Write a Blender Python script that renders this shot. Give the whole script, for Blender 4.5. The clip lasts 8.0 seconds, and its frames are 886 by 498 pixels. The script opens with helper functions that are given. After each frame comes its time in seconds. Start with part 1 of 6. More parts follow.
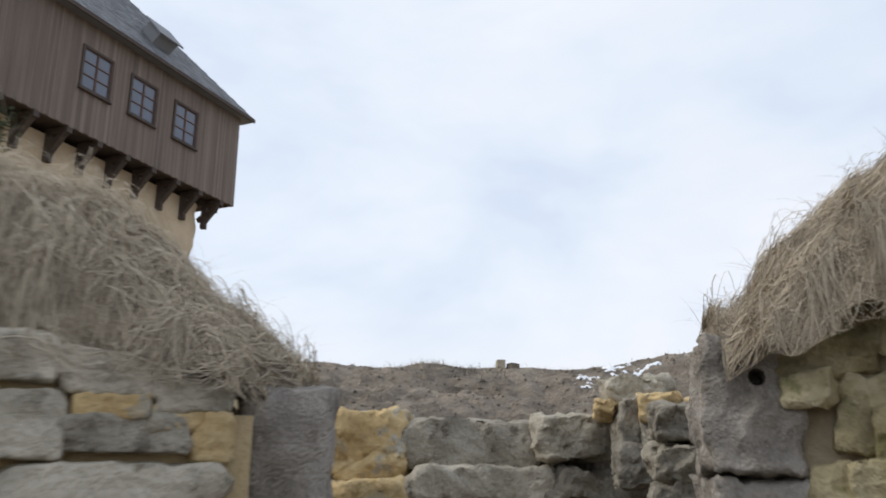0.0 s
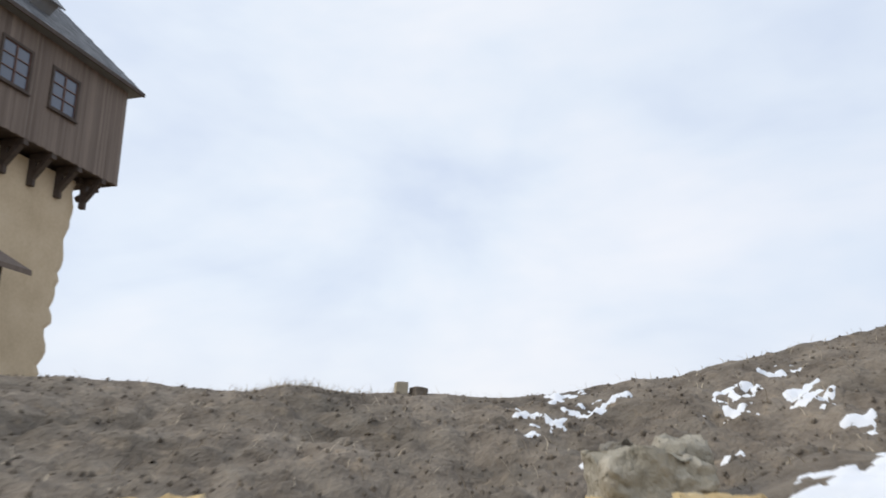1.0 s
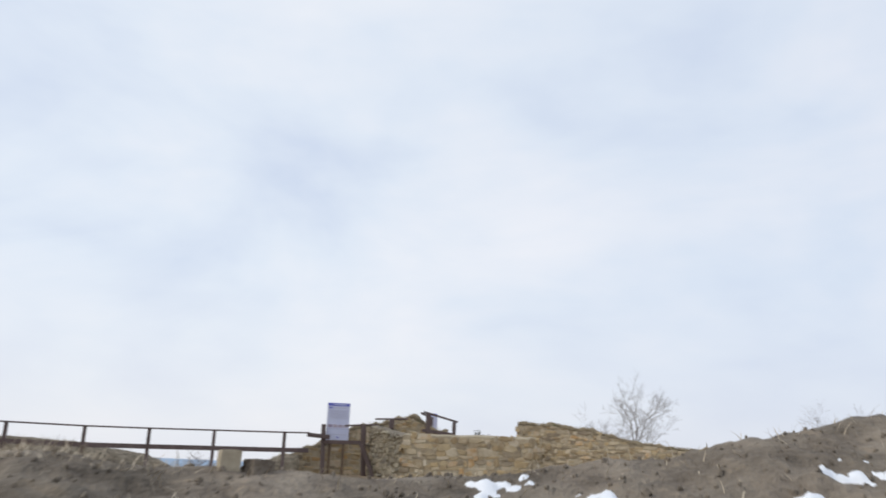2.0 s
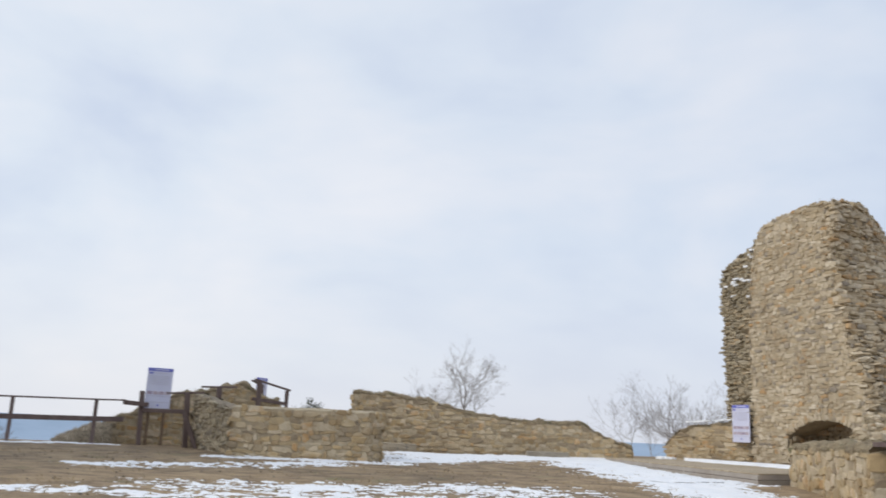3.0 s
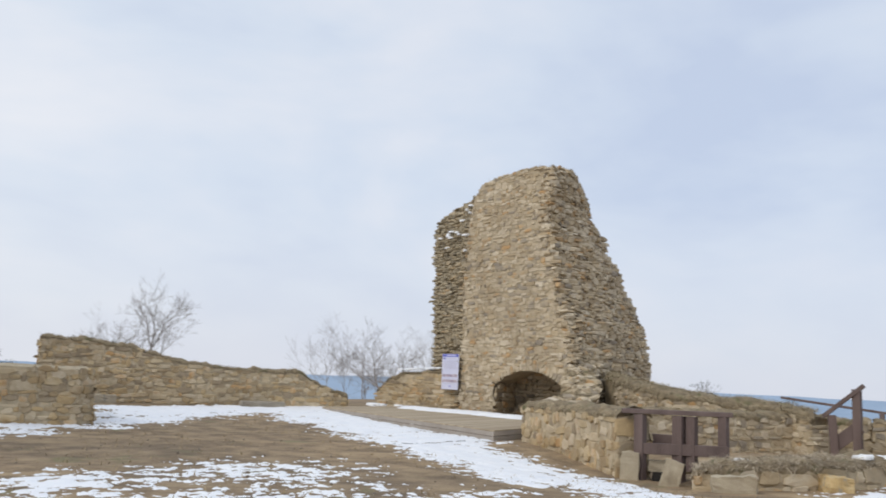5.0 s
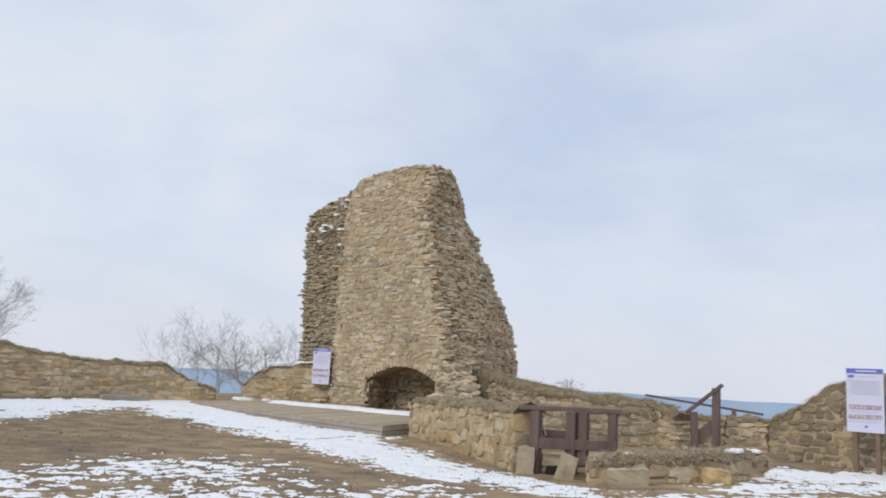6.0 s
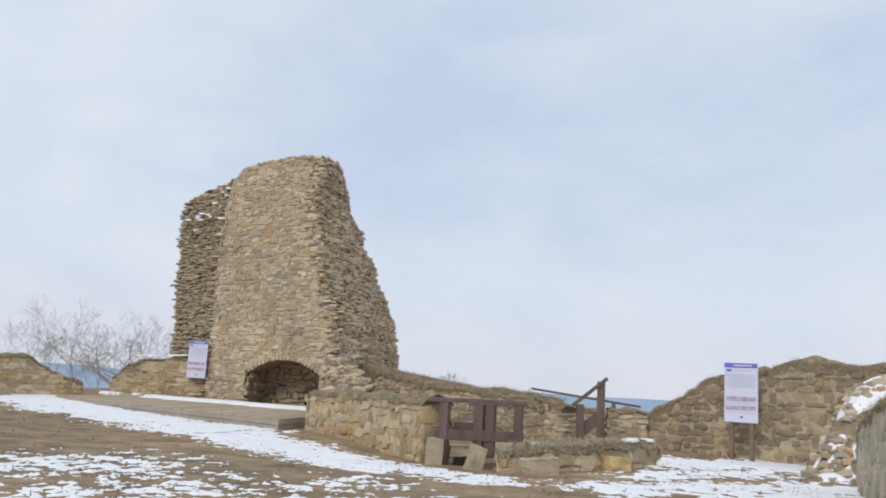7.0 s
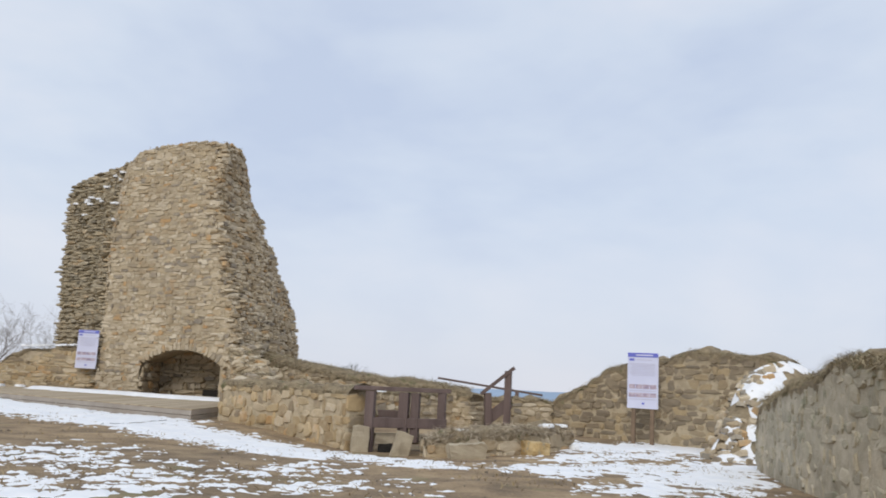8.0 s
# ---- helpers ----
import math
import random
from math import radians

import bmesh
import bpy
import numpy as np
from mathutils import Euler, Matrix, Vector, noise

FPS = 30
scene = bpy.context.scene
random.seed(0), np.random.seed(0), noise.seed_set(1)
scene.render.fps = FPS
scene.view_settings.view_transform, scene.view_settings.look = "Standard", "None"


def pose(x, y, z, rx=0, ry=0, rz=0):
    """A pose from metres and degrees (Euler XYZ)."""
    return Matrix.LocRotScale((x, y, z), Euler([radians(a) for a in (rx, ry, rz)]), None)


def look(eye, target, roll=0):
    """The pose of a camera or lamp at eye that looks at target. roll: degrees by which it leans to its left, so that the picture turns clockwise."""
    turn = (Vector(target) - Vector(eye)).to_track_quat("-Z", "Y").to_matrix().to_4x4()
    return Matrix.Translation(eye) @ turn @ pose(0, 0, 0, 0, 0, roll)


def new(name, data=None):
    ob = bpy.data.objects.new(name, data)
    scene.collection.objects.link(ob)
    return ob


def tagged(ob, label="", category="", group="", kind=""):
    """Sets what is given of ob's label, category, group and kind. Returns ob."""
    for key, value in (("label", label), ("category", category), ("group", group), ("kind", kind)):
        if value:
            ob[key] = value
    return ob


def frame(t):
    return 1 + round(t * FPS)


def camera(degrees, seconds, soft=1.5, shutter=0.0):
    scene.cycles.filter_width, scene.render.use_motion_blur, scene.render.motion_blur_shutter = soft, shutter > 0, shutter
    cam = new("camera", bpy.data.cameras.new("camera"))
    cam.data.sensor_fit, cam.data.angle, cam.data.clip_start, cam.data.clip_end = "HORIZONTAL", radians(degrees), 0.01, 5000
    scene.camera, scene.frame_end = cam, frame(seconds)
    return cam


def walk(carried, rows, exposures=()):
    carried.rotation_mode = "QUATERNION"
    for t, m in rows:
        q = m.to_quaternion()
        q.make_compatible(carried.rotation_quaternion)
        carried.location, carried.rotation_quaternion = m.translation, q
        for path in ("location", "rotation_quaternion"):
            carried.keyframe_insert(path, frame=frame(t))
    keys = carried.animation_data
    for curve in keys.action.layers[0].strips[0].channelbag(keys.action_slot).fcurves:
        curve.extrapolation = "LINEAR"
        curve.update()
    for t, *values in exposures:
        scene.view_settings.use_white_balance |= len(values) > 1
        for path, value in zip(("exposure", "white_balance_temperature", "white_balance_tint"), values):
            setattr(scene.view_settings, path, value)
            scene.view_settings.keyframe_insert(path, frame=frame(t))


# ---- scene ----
cam = camera(55.7, 8.0, soft=1.75, shutter=0.35)
PATH = [
    (0, (0.337, -0.148, 0.357), (0.274, 1.775, 0.902), 0.23),
    (0.5, (0.352, 0.570, 0.505), (0.397, 2.495, 1.047), 0.56),
    (1, (0.381, 1.258, 0.667), (0.548, 3.177, 1.203), 0.43),
    (1.2, (0.388, 1.527, 0.740), (0.612, 3.441, 1.273), 0.58),
    (2.3, (0.477, 2.893, 1.145), (1.075, 4.736, 1.639), 2.69),
    (2.5, (0.472, 3.154, 1.238), (1.148, 4.975, 1.717), 2.61),
    (3, (0.519, 3.761, 1.468), (1.386, 5.511, 1.899), 2.73),
    (3.5, (0.488, 4.262, 1.643), (1.522, 5.929, 2.032), 2.76),
    (4, (0.366, 4.771, 1.784), (1.569, 6.329, 2.137), 2.92),
    (4.5, (0.205, 5.194, 1.923), (1.547, 6.639, 2.252), 2.99),
    (4.7, (0.114, 5.372, 1.966), (1.512, 6.766, 2.286), 2.68),
    (5.8, (-0.639, 6.188, 1.985), (1.015, 7.268, 2.298), 3.29),
    (6, (-0.790, 6.350, 1.956), (0.900, 7.371, 2.272), 3.20),
    (6.5, (-1.006, 6.770, 1.895), (0.763, 7.646, 2.217), 3.28),
    (7, (-1.225, 7.202, 1.842), (0.612, 7.922, 2.167), 3.26),
    (7.5, (-1.445, 7.561, 1.783), (0.441, 8.143, 2.108), 3.19),
    (8, (-1.746, 7.948, 1.732), (0.177, 8.393, 2.054), 3.06),
]
walk(cam, [(t, look(eye, target, roll)) for t, eye, target, roll in PATH],
     exposures=[(0, 0.16), (1.2, 0.12), (3.0, 0.02), (8.0, 0.0)])

# ---- world and light ----
SUN_EL, SUN_AZ = radians(38), radians(276)
world = bpy.data.worlds.new("sky")
scene.world = world
world.use_nodes = True


def build_sky(w):
    nt = w.node_tree
    nt.nodes.clear()
    N, K = nt.nodes.new, nt.links.new
    out, bg = N("ShaderNodeOutputWorld"), N("ShaderNodeBackground")
    sky = N("ShaderNodeTexSky")
    sky.sky_type, sky.sun_disc = "NISHITA", False
    sky.sun_elevation, sky.sun_rotation = SUN_EL, SUN_AZ
    sky.air_density, sky.dust_density = 1.0, 2.0
    gain = N("ShaderNodeMixRGB")
    gain.blend_type, gain.inputs[0].default_value = "MULTIPLY", 1.0
    gain.inputs[2].default_value = (0.10, 0.10, 0.10, 1)
    K(sky.outputs[0], gain.inputs[1])
    co = N("ShaderNodeTexCoord")
    mp = N("ShaderNodeMapping")
    mp.inputs["Scale"].default_value = (1.0, 1.0, 2.2)
    mp.inputs["Rotation"].default_value = (0.15, 0.1, 0.6)
    K(co.outputs["Generated"], mp.inputs[0])
    big, fine = N("ShaderNodeTexNoise"), N("ShaderNodeTexNoise")
    big.inputs["Scale"].default_value, big.inputs["Detail"].default_value, big.inputs["Roughness"].default_value = 2.3, 5, 0.5
    fine.inputs["Scale"].default_value, fine.inputs["Detail"].default_value = 7.0, 3
    big.inputs["Distortion"].default_value = 0.5
    K(mp.outputs[0], big.inputs["Vector"])
    K(mp.outputs[0], fine.inputs["Vector"])
    add = N("ShaderNodeMath")
    add.operation = "MULTIPLY_ADD"
    add.inputs[1].default_value = 0.35
    K(fine.outputs["Fac"], add.inputs[0])
    K(big.outputs["Fac"], add.inputs[2])
    ramp = N("ShaderNodeValToRGB")
    e = ramp.color_ramp.elements
    e[0].position, e[0].color = 0.46, (0.66, 0.74, 0.885, 1)
    e[1].position, e[1].color = 0.90, (0.90, 0.92, 0.97, 1)
    e.new(0.66).color = (0.77, 0.84, 0.94, 1)
    K(add.outputs[0], ramp.inputs[0])
    sep = N("ShaderNodeSeparateXYZ")
    K(co.outputs["Generated"], sep.inputs[0])
    low = N("ShaderNodeMapRange")
    low.inputs["From Min"].default_value, low.inputs["From Max"].default_value = 0.0, 0.22
    low.inputs["To Min"].default_value, low.inputs["To Max"].default_value = 0.55, 0.0
    K(sep.outputs["Z"], low.inputs["Value"])
    haze = N("ShaderNodeMixRGB")
    haze.inputs[2].default_value = (0.90, 0.88, 0.905, 1)
    K(low.outputs[0], haze.inputs[0])
    K(ramp.outputs[0], haze.inputs[1])
    mix = N("ShaderNodeMixRGB")
    mix.inputs[0].default_value = 0.9
    K(gain.outputs[0], mix.inputs[1])
    K(haze.outputs[0], mix.inputs[2])
    east, cool = N("ShaderNodeMapRange"), N("ShaderNodeMixRGB")
    east.inputs["From Min"].default_value, east.inputs["From Max"].default_value = 0.1, 1.0
    east.inputs["To Min"].default_value, east.inputs["To Max"].default_value = 0.0, 1.0
    K(sep.outputs["X"], east.inputs["Value"])
    cool.blend_type = "MULTIPLY"
    cool.inputs[2].default_value = (0.87, 0.895, 0.945, 1)
    K(east.outputs[0], cool.inputs[0])
    K(mix.outputs[0], cool.inputs[1])
    K(cool.outputs[0], bg.inputs["Color"])
    bg.inputs["Strength"].default_value = 1.0
    K(bg.outputs[0], out.inputs["Surface"])


build_sky(world)
sun_data = bpy.data.lights.new("sun", "SUN")
sun_data.energy, sun_data.angle, sun_data.color = 1.2, radians(20), (1.0, 0.93, 0.82)
sun_ob = new("sun", sun_data)
sun_ob.matrix_world = look((math.sin(SUN_AZ) * 50, math.cos(SUN_AZ) * 50, 50 * math.tan(SUN_EL)), (0, 0, 0))


# ---- materials ----
def material(name, stops, scale=4.0, rough=0.85, bump=0.3, fine=40.0, per_piece=0.0, stretch=(1, 1, 1), spots=None, metal=0.0, spot_scale=3.0, spot_cut=0.58, relief=0.02, stain=None, stain_scale=0.5):
    """A mottled surface: colour stops over noise at two scales, tint by piece, optional blotches of a second colour, fine relief."""
    m = bpy.data.materials.new(name)
    m.use_nodes = True
    nt = m.node_tree
    N, K = nt.nodes.new, nt.links.new
    b = nt.nodes["Principled BSDF"]
    co, mp = N("ShaderNodeTexCoord"), N("ShaderNodeMapping")
    geo = N("ShaderNodeNewGeometry")
    mp.inputs["Scale"].default_value = stretch
    K(geo.outputs["Position"], mp.inputs[0])
    n1, n2 = N("ShaderNodeTexNoise"), N("ShaderNodeTexNoise")
    n1.inputs["Scale"].default_value, n1.inputs["Detail"].default_value = scale, 5
    n2.inputs["Scale"].default_value, n2.inputs["Detail"].default_value = fine, 4
    for n in (n1, n2):
        K(mp.outputs[0], n.inputs["Vector"])
    f = N("ShaderNodeMath")
    f.operation = "MULTIPLY_ADD"
    f.inputs[1].default_value = 0.45
    K(n2.outputs["Fac"], f.inputs[0])
    sh = N("ShaderNodeMath")
    sh.operation = "SUBTRACT"
    sh.inputs[1].default_value = 0.22
    K(n1.outputs["Fac"], sh.inputs[0])
    K(sh.outputs[0], f.inputs[2])
    last = f.outputs[0]
    if per_piece:
        oi = N("ShaderNodeObjectInfo")
        s = N("ShaderNodeMath")
        s.operation = "ADD"
        K(oi.outputs["Random"], s.inputs[0])
        K(geo.outputs["Random Per Island"], s.inputs[1])
        fr = N("ShaderNodeMath")
        fr.operation = "FRACT"
        K(s.outputs[0], fr.inputs[0])
        mixf = N("ShaderNodeMix")
        mixf.inputs[0].default_value = per_piece
        K(last, mixf.inputs[2])
        K(fr.outputs[0], mixf.inputs[3])
        last = mixf.outputs[0]
    ramp = N("ShaderNodeValToRGB")
    els = ramp.color_ramp.elements
    while len(els) < len(stops):
        els.new(0.5)
    for el, (p, c) in zip(els, stops):
        el.position, el.color = p, (*c, 1)
    K(last, ramp.inputs[0])
    col = ramp.outputs[0]
    if spots:
        n3, r3, mx = N("ShaderNodeTexNoise"), N("ShaderNodeMapRange"), N("ShaderNodeMixRGB")
        n3.inputs["Scale"].default_value, n3.inputs["Detail"].default_value = spot_scale, 6
        n3.inputs["Roughness"].default_value = 0.65
        K(mp.outputs[0], n3.inputs["Vector"])
        r3.inputs["From Min"].default_value, r3.inputs["From Max"].default_value = spot_cut, spot_cut + 0.08
        K(n3.outputs["Fac"], r3.inputs["Value"])
        K(r3.outputs[0], mx.inputs[0])
        K(col, mx.inputs[1])
        mx.inputs[2].default_value = (*spots, 1)
        col = mx.outputs[0]
    if stain:
        n4, r4, mu = N("ShaderNodeTexNoise"), N("ShaderNodeMapRange"), N("ShaderNodeMixRGB")
        n4.inputs["Scale"].default_value, n4.inputs["Detail"].default_value, n4.inputs["Roughness"].default_value = stain_scale, 6, 0.6
        K(geo.outputs["Position"], n4.inputs["Vector"])
        r4.inputs["From Min"].default_value, r4.inputs["From Max"].default_value = 0.42, 0.62
        K(n4.outputs["Fac"], r4.inputs["Value"])
        K(r4.outputs[0], mu.inputs[0])
        mu.blend_type = "MULTIPLY"
        mu.inputs[2].default_value = (*stain, 1)
        K(col, mu.inputs[1])
        col = mu.outputs[0]
    K(col, b.inputs["Base Color"])
    b.inputs["Roughness"].default_value, b.inputs["Metallic"].default_value = rough, metal
    if bump:
        bp = N("ShaderNodeBump")
        bp.inputs["Strength"].default_value, bp.inputs["Distance"].default_value = bump, relief
        K(f.outputs[0], bp.inputs["Height"])
        K(bp.outputs[0], b.inputs["Normal"])
    return m


STONE = material("tan_rubble_stone", [(0.0, (0.20, 0.175, 0.15)), (0.12, (0.33, 0.285, 0.225)), (0.25, (0.47, 0.385, 0.265)), (0.38, (0.60, 0.515, 0.385)), (0.50, (0.40, 0.315, 0.205)), (0.62, (0.52, 0.42, 0.28)), (0.74, (0.68, 0.60, 0.47)), (0.84, (0.44, 0.36, 0.25)), (0.92, (0.55, 0.345, 0.16)), (1.0, (0.27, 0.245, 0.215))],
                 scale=7, fine=40, per_piece=0.82, bump=0.8, rough=0.93, stain=(0.84, 0.83, 0.82), stain_scale=0.55)
WARM_STONE = material("ochre_rubble_stone", [(0.0, (0.19, 0.16, 0.125)), (0.14, (0.35, 0.28, 0.19)), (0.28, (0.50, 0.385, 0.225)), (0.42, (0.60, 0.505, 0.36)), (0.55, (0.38, 0.28, 0.16)), (0.68, (0.54, 0.40, 0.22)), (0.80, (0.64, 0.55, 0.41)), (0.90, (0.53, 0.33, 0.145)), (1.0, (0.27, 0.235, 0.19))],
                      scale=7, fine=40, per_piece=0.8, bump=0.8, rough=0.93, stain=(0.80, 0.79, 0.78), stain_scale=0.9)
SIGNWALL = material("brown_grey_field_stone", [(0.0, (0.19, 0.155, 0.115)), (0.3, (0.31, 0.25, 0.17)), (0.5, (0.25, 0.21, 0.155)), (0.75, (0.42, 0.33, 0.205)), (1.0, (0.54, 0.42, 0.25))], scale=6, fine=38, per_piece=0.75, bump=0.9, rough=0.93, stain=(0.82, 0.80, 0.78), stain_scale=1.2)
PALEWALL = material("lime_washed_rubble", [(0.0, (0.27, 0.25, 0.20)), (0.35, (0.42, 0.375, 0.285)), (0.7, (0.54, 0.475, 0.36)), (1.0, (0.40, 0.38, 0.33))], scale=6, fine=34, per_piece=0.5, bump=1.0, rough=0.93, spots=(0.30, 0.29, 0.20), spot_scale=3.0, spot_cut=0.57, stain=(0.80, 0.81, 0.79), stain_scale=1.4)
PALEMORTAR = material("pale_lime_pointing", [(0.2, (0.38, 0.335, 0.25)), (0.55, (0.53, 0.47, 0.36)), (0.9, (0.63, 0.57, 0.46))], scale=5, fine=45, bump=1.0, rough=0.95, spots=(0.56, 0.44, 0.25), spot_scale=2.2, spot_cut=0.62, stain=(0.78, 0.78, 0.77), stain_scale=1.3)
# darker version of STONE: the left flank's shade is mixed into its colour
FLANK_STONE = material("shaded_flank_stone", [(0.0, (0.20, 0.18, 0.15)), (0.2, (0.33, 0.29, 0.22)), (0.4, (0.47, 0.395, 0.275)), (0.6, (0.36, 0.305, 0.22)), (0.8, (0.55, 0.475, 0.345)), (0.92, (0.48, 0.33, 0.18)), (1.0, (0.26, 0.24, 0.21))], scale=6, fine=38, per_piece=0.75, bump=0.8, rough=0.93, stain=(0.82, 0.82, 0.80), stain_scale=0.8)
GREY_STONE = material("grey_quoin_stone", [(0.0, (0.20, 0.18, 0.15)), (0.4, (0.32, 0.285, 0.23)), (0.75, (0.42, 0.365, 0.28)), (1.0, (0.52, 0.44, 0.31))], scale=5, fine=35, per_piece=0.6, bump=0.8, rough=0.93, spots=(0.26, 0.245, 0.21), spot_scale=4, spot_cut=0.6)
WET_STONE = material("pale_grey_sandstone", [(0.22, (0.24, 0.215, 0.175)), (0.42, (0.43, 0.39, 0.315)), (0.62, (0.55, 0.495, 0.40)), (0.85, (0.66, 0.60, 0.49))], scale=9, fine=70, per_piece=0.25, bump=1.0, rough=0.88, spots=(0.33, 0.30, 0.235), spot_scale=14, spot_cut=0.56, stain=(0.72, 0.72, 0.70), stain_scale=6)
DARK_STONE = material("lichen_dark_field_stone", [(0.22, (0.13, 0.115, 0.095)), (0.45, (0.25, 0.225, 0.18)), (0.65, (0.36, 0.325, 0.26)), (0.88, (0.50, 0.46, 0.37))], scale=11, fine=80, per_piece=0.25, bump=1.0, rough=0.9, spots=(0.15, 0.13, 0.10), spot_scale=16, spot_cut=0.56)
OCHRE_STONE = material("ochre_sandstone", [(0.2, (0.42, 0.30, 0.145)), (0.45, (0.58, 0.42, 0.205)), (0.7, (0.66, 0.53, 0.31)), (0.9, (0.60, 0.53, 0.40))], scale=8, fine=60, per_piece=0.2, bump=0.9, rough=0.9, spots=(0.42, 0.385, 0.31), spot_scale=9, spot_cut=0.54, stain=(0.8, 0.78, 0.75), stain_scale=7)
PIER_STONE = material("granite_pier_stone", [(0.25, (0.20, 0.178, 0.155)), (0.5, (0.315, 0.285, 0.25)), (0.78, (0.45, 0.41, 0.36))], scale=12, fine=110, bump=1.0, rough=0.92, spots=(0.46, 0.42, 0.36), spot_scale=55, spot_cut=0.60, relief=0.02, stain=(0.72, 0.70, 0.67), stain_scale=9)
MOSSY = material("mossy_wall_stone", [(0.25, (0.25, 0.21, 0.12)), (0.5, (0.42, 0.355, 0.21)), (0.75, (0.58, 0.51, 0.34))], scale=9, fine=70, per_piece=0.25, bump=1.0, rough=0.92, spots=(0.27, 0.25, 0.12), spot_scale=13, spot_cut=0.55, stain=(0.75, 0.74, 0.68), stain_scale=8)
MORTAR = material("sandy_lime_mortar", [(0.2, (0.36, 0.295, 0.20)), (0.5, (0.47, 0.39, 0.27)), (0.8, (0.57, 0.485, 0.35))], scale=5, fine=45, bump=1.0, rough=0.95, spots=(0.34, 0.28, 0.20), spot_scale=6, spot_cut=0.56, stain=(0.86, 0.85, 0.84), stain_scale=0.55)
DARK_MORTAR = material("weathered_core_rubble", [(0.2, (0.16, 0.135, 0.105)), (0.55, (0.27, 0.225, 0.165)), (0.9, (0.37, 0.31, 0.225))], scale=4, fine=45, bump=1.0, rough=0.95)
OCHRE_MORTAR = material("ochre_pointing_mortar", [(0.2, (0.42, 0.325, 0.18)), (0.55, (0.55, 0.435, 0.255)), (0.9, (0.64, 0.53, 0.34))], scale=6, fine=80, bump=0.6, rough=0.95)
EARTH = material("trampled_courtyard_earth", [(0.25, (0.15, 0.108, 0.067)), (0.42, (0.24, 0.171, 0.102)), (0.56, (0.325, 0.234, 0.137)), (0.75, (0.43, 0.322, 0.192))], scale=2.2, fine=26, bump=1.0, rough=0.97, spots=(0.24, 0.21, 0.105), spot_scale=0.9, spot_cut=0.61, relief=0.03, stain=(0.76, 0.77, 0.80), stain_scale=0.22)
DIRT = material("loose_brown_soil", [(0.25, (0.115, 0.092, 0.07)), (0.42, (0.185, 0.152, 0.118)), (0.6, (0.25, 0.21, 0.165)), (0.8, (0.31, 0.265, 0.21))], scale=7, fine=55, bump=1.0, rough=0.97, spots=(0.29, 0.235, 0.175), spot_scale=10, spot_cut=0.57, relief=0.03, stain=(0.62, 0.62, 0.61), stain_scale=2.2)
CLOD = material("dry_soil_clod", [(0.2, (0.16, 0.13, 0.10)), (0.8, (0.30, 0.25, 0.195))], scale=9, fine=80, per_piece=0.6, bump=0.6, rough=0.97)
SNOW = material("old_snow", [(0.3, (0.80, 0.83, 0.88)), (0.7, (0.90, 0.91, 0.93))], scale=3, fine=30, bump=0.3, rough=0.6)
STRAW = material("dry_straw_grass", [(0.05, (0.17, 0.14, 0.105)), (0.3, (0.36, 0.30, 0.22)), (0.65, (0.56, 0.475, 0.355)), (0.9, (0.72, 0.63, 0.49)), (1.0, (0.36, 0.34, 0.20))], scale=7, fine=30, per_piece=0.6, bump=0, rough=0.9)
THATCH = material("matted_straw_turf", [(0.25, (0.11, 0.088, 0.06)), (0.5, (0.25, 0.205, 0.145)), (0.8, (0.42, 0.355, 0.26))], scale=14, fine=120, bump=1.0, rough=0.97)
CAPGRASS = material("brown_matted_grass", [(0.1, (0.20, 0.165, 0.095)), (0.4, (0.33, 0.275, 0.175)), (0.75, (0.45, 0.375, 0.245)), (1.0, (0.55, 0.47, 0.325))], scale=2, fine=20, per_piece=0.65, bump=0, rough=0.9)
STUBBLE = material("faded_grass_stubble", [(0.1, (0.18, 0.135, 0.07)), (0.5, (0.30, 0.225, 0.12)), (0.9, (0.44, 0.34, 0.195))], scale=0.8, fine=9, per_piece=0.6, bump=0, rough=0.9)
TURF = material("matted_dead_turf", [(0.2, (0.12, 0.094, 0.062)), (0.5, (0.26, 0.205, 0.13)), (0.85, (0.40, 0.33, 0.215))], scale=6, fine=60, bump=1.0, rough=0.97, spots=(0.14, 0.135, 0.065), spot_scale=3, spot_cut=0.56)
RAIL = material("red_brown_painted_timber", [(0.2, (0.09, 0.062, 0.056)), (0.55, (0.145, 0.103, 0.094)), (0.9, (0.20, 0.148, 0.134))], scale=4, fine=60, stretch=(1, 1, 0.2), bump=0.25, rough=0.7)
DECKWOOD = material("weathered_deck_board", [(0.2, (0.32, 0.25, 0.17)), (0.55, (0.44, 0.36, 0.255)), (0.9, (0.53, 0.445, 0.33))], scale=3, fine=50, per_piece=0.5, bump=0.3, rough=0.85)
FASCIA = material("grey_deck_fascia", [(0.2, (0.33, 0.29, 0.25)), (0.55, (0.43, 0.385, 0.34)), (0.9, (0.52, 0.475, 0.43))], scale=3, fine=50, per_piece=0.4, bump=0.3, rough=0.85)
CLAD = material("brown_stained_cladding", [(0.1, (0.105, 0.080, 0.064)), (0.5, (0.175, 0.136, 0.110)), (0.9, (0.26, 0.208, 0.17))], scale=2, fine=14, stretch=(3, 3, 0.25), per_piece=0.45, bump=0.35, rough=0.8, spots=(0.085, 0.064, 0.052), spot_scale=0.9, spot_cut=0.66)
TRIMWOOD = material("dark_brown_beam", [(0.2, (0.045, 0.033, 0.027)), (0.8, (0.095, 0.072, 0.058))], scale=4, fine=40, bump=0.3, rough=0.8)
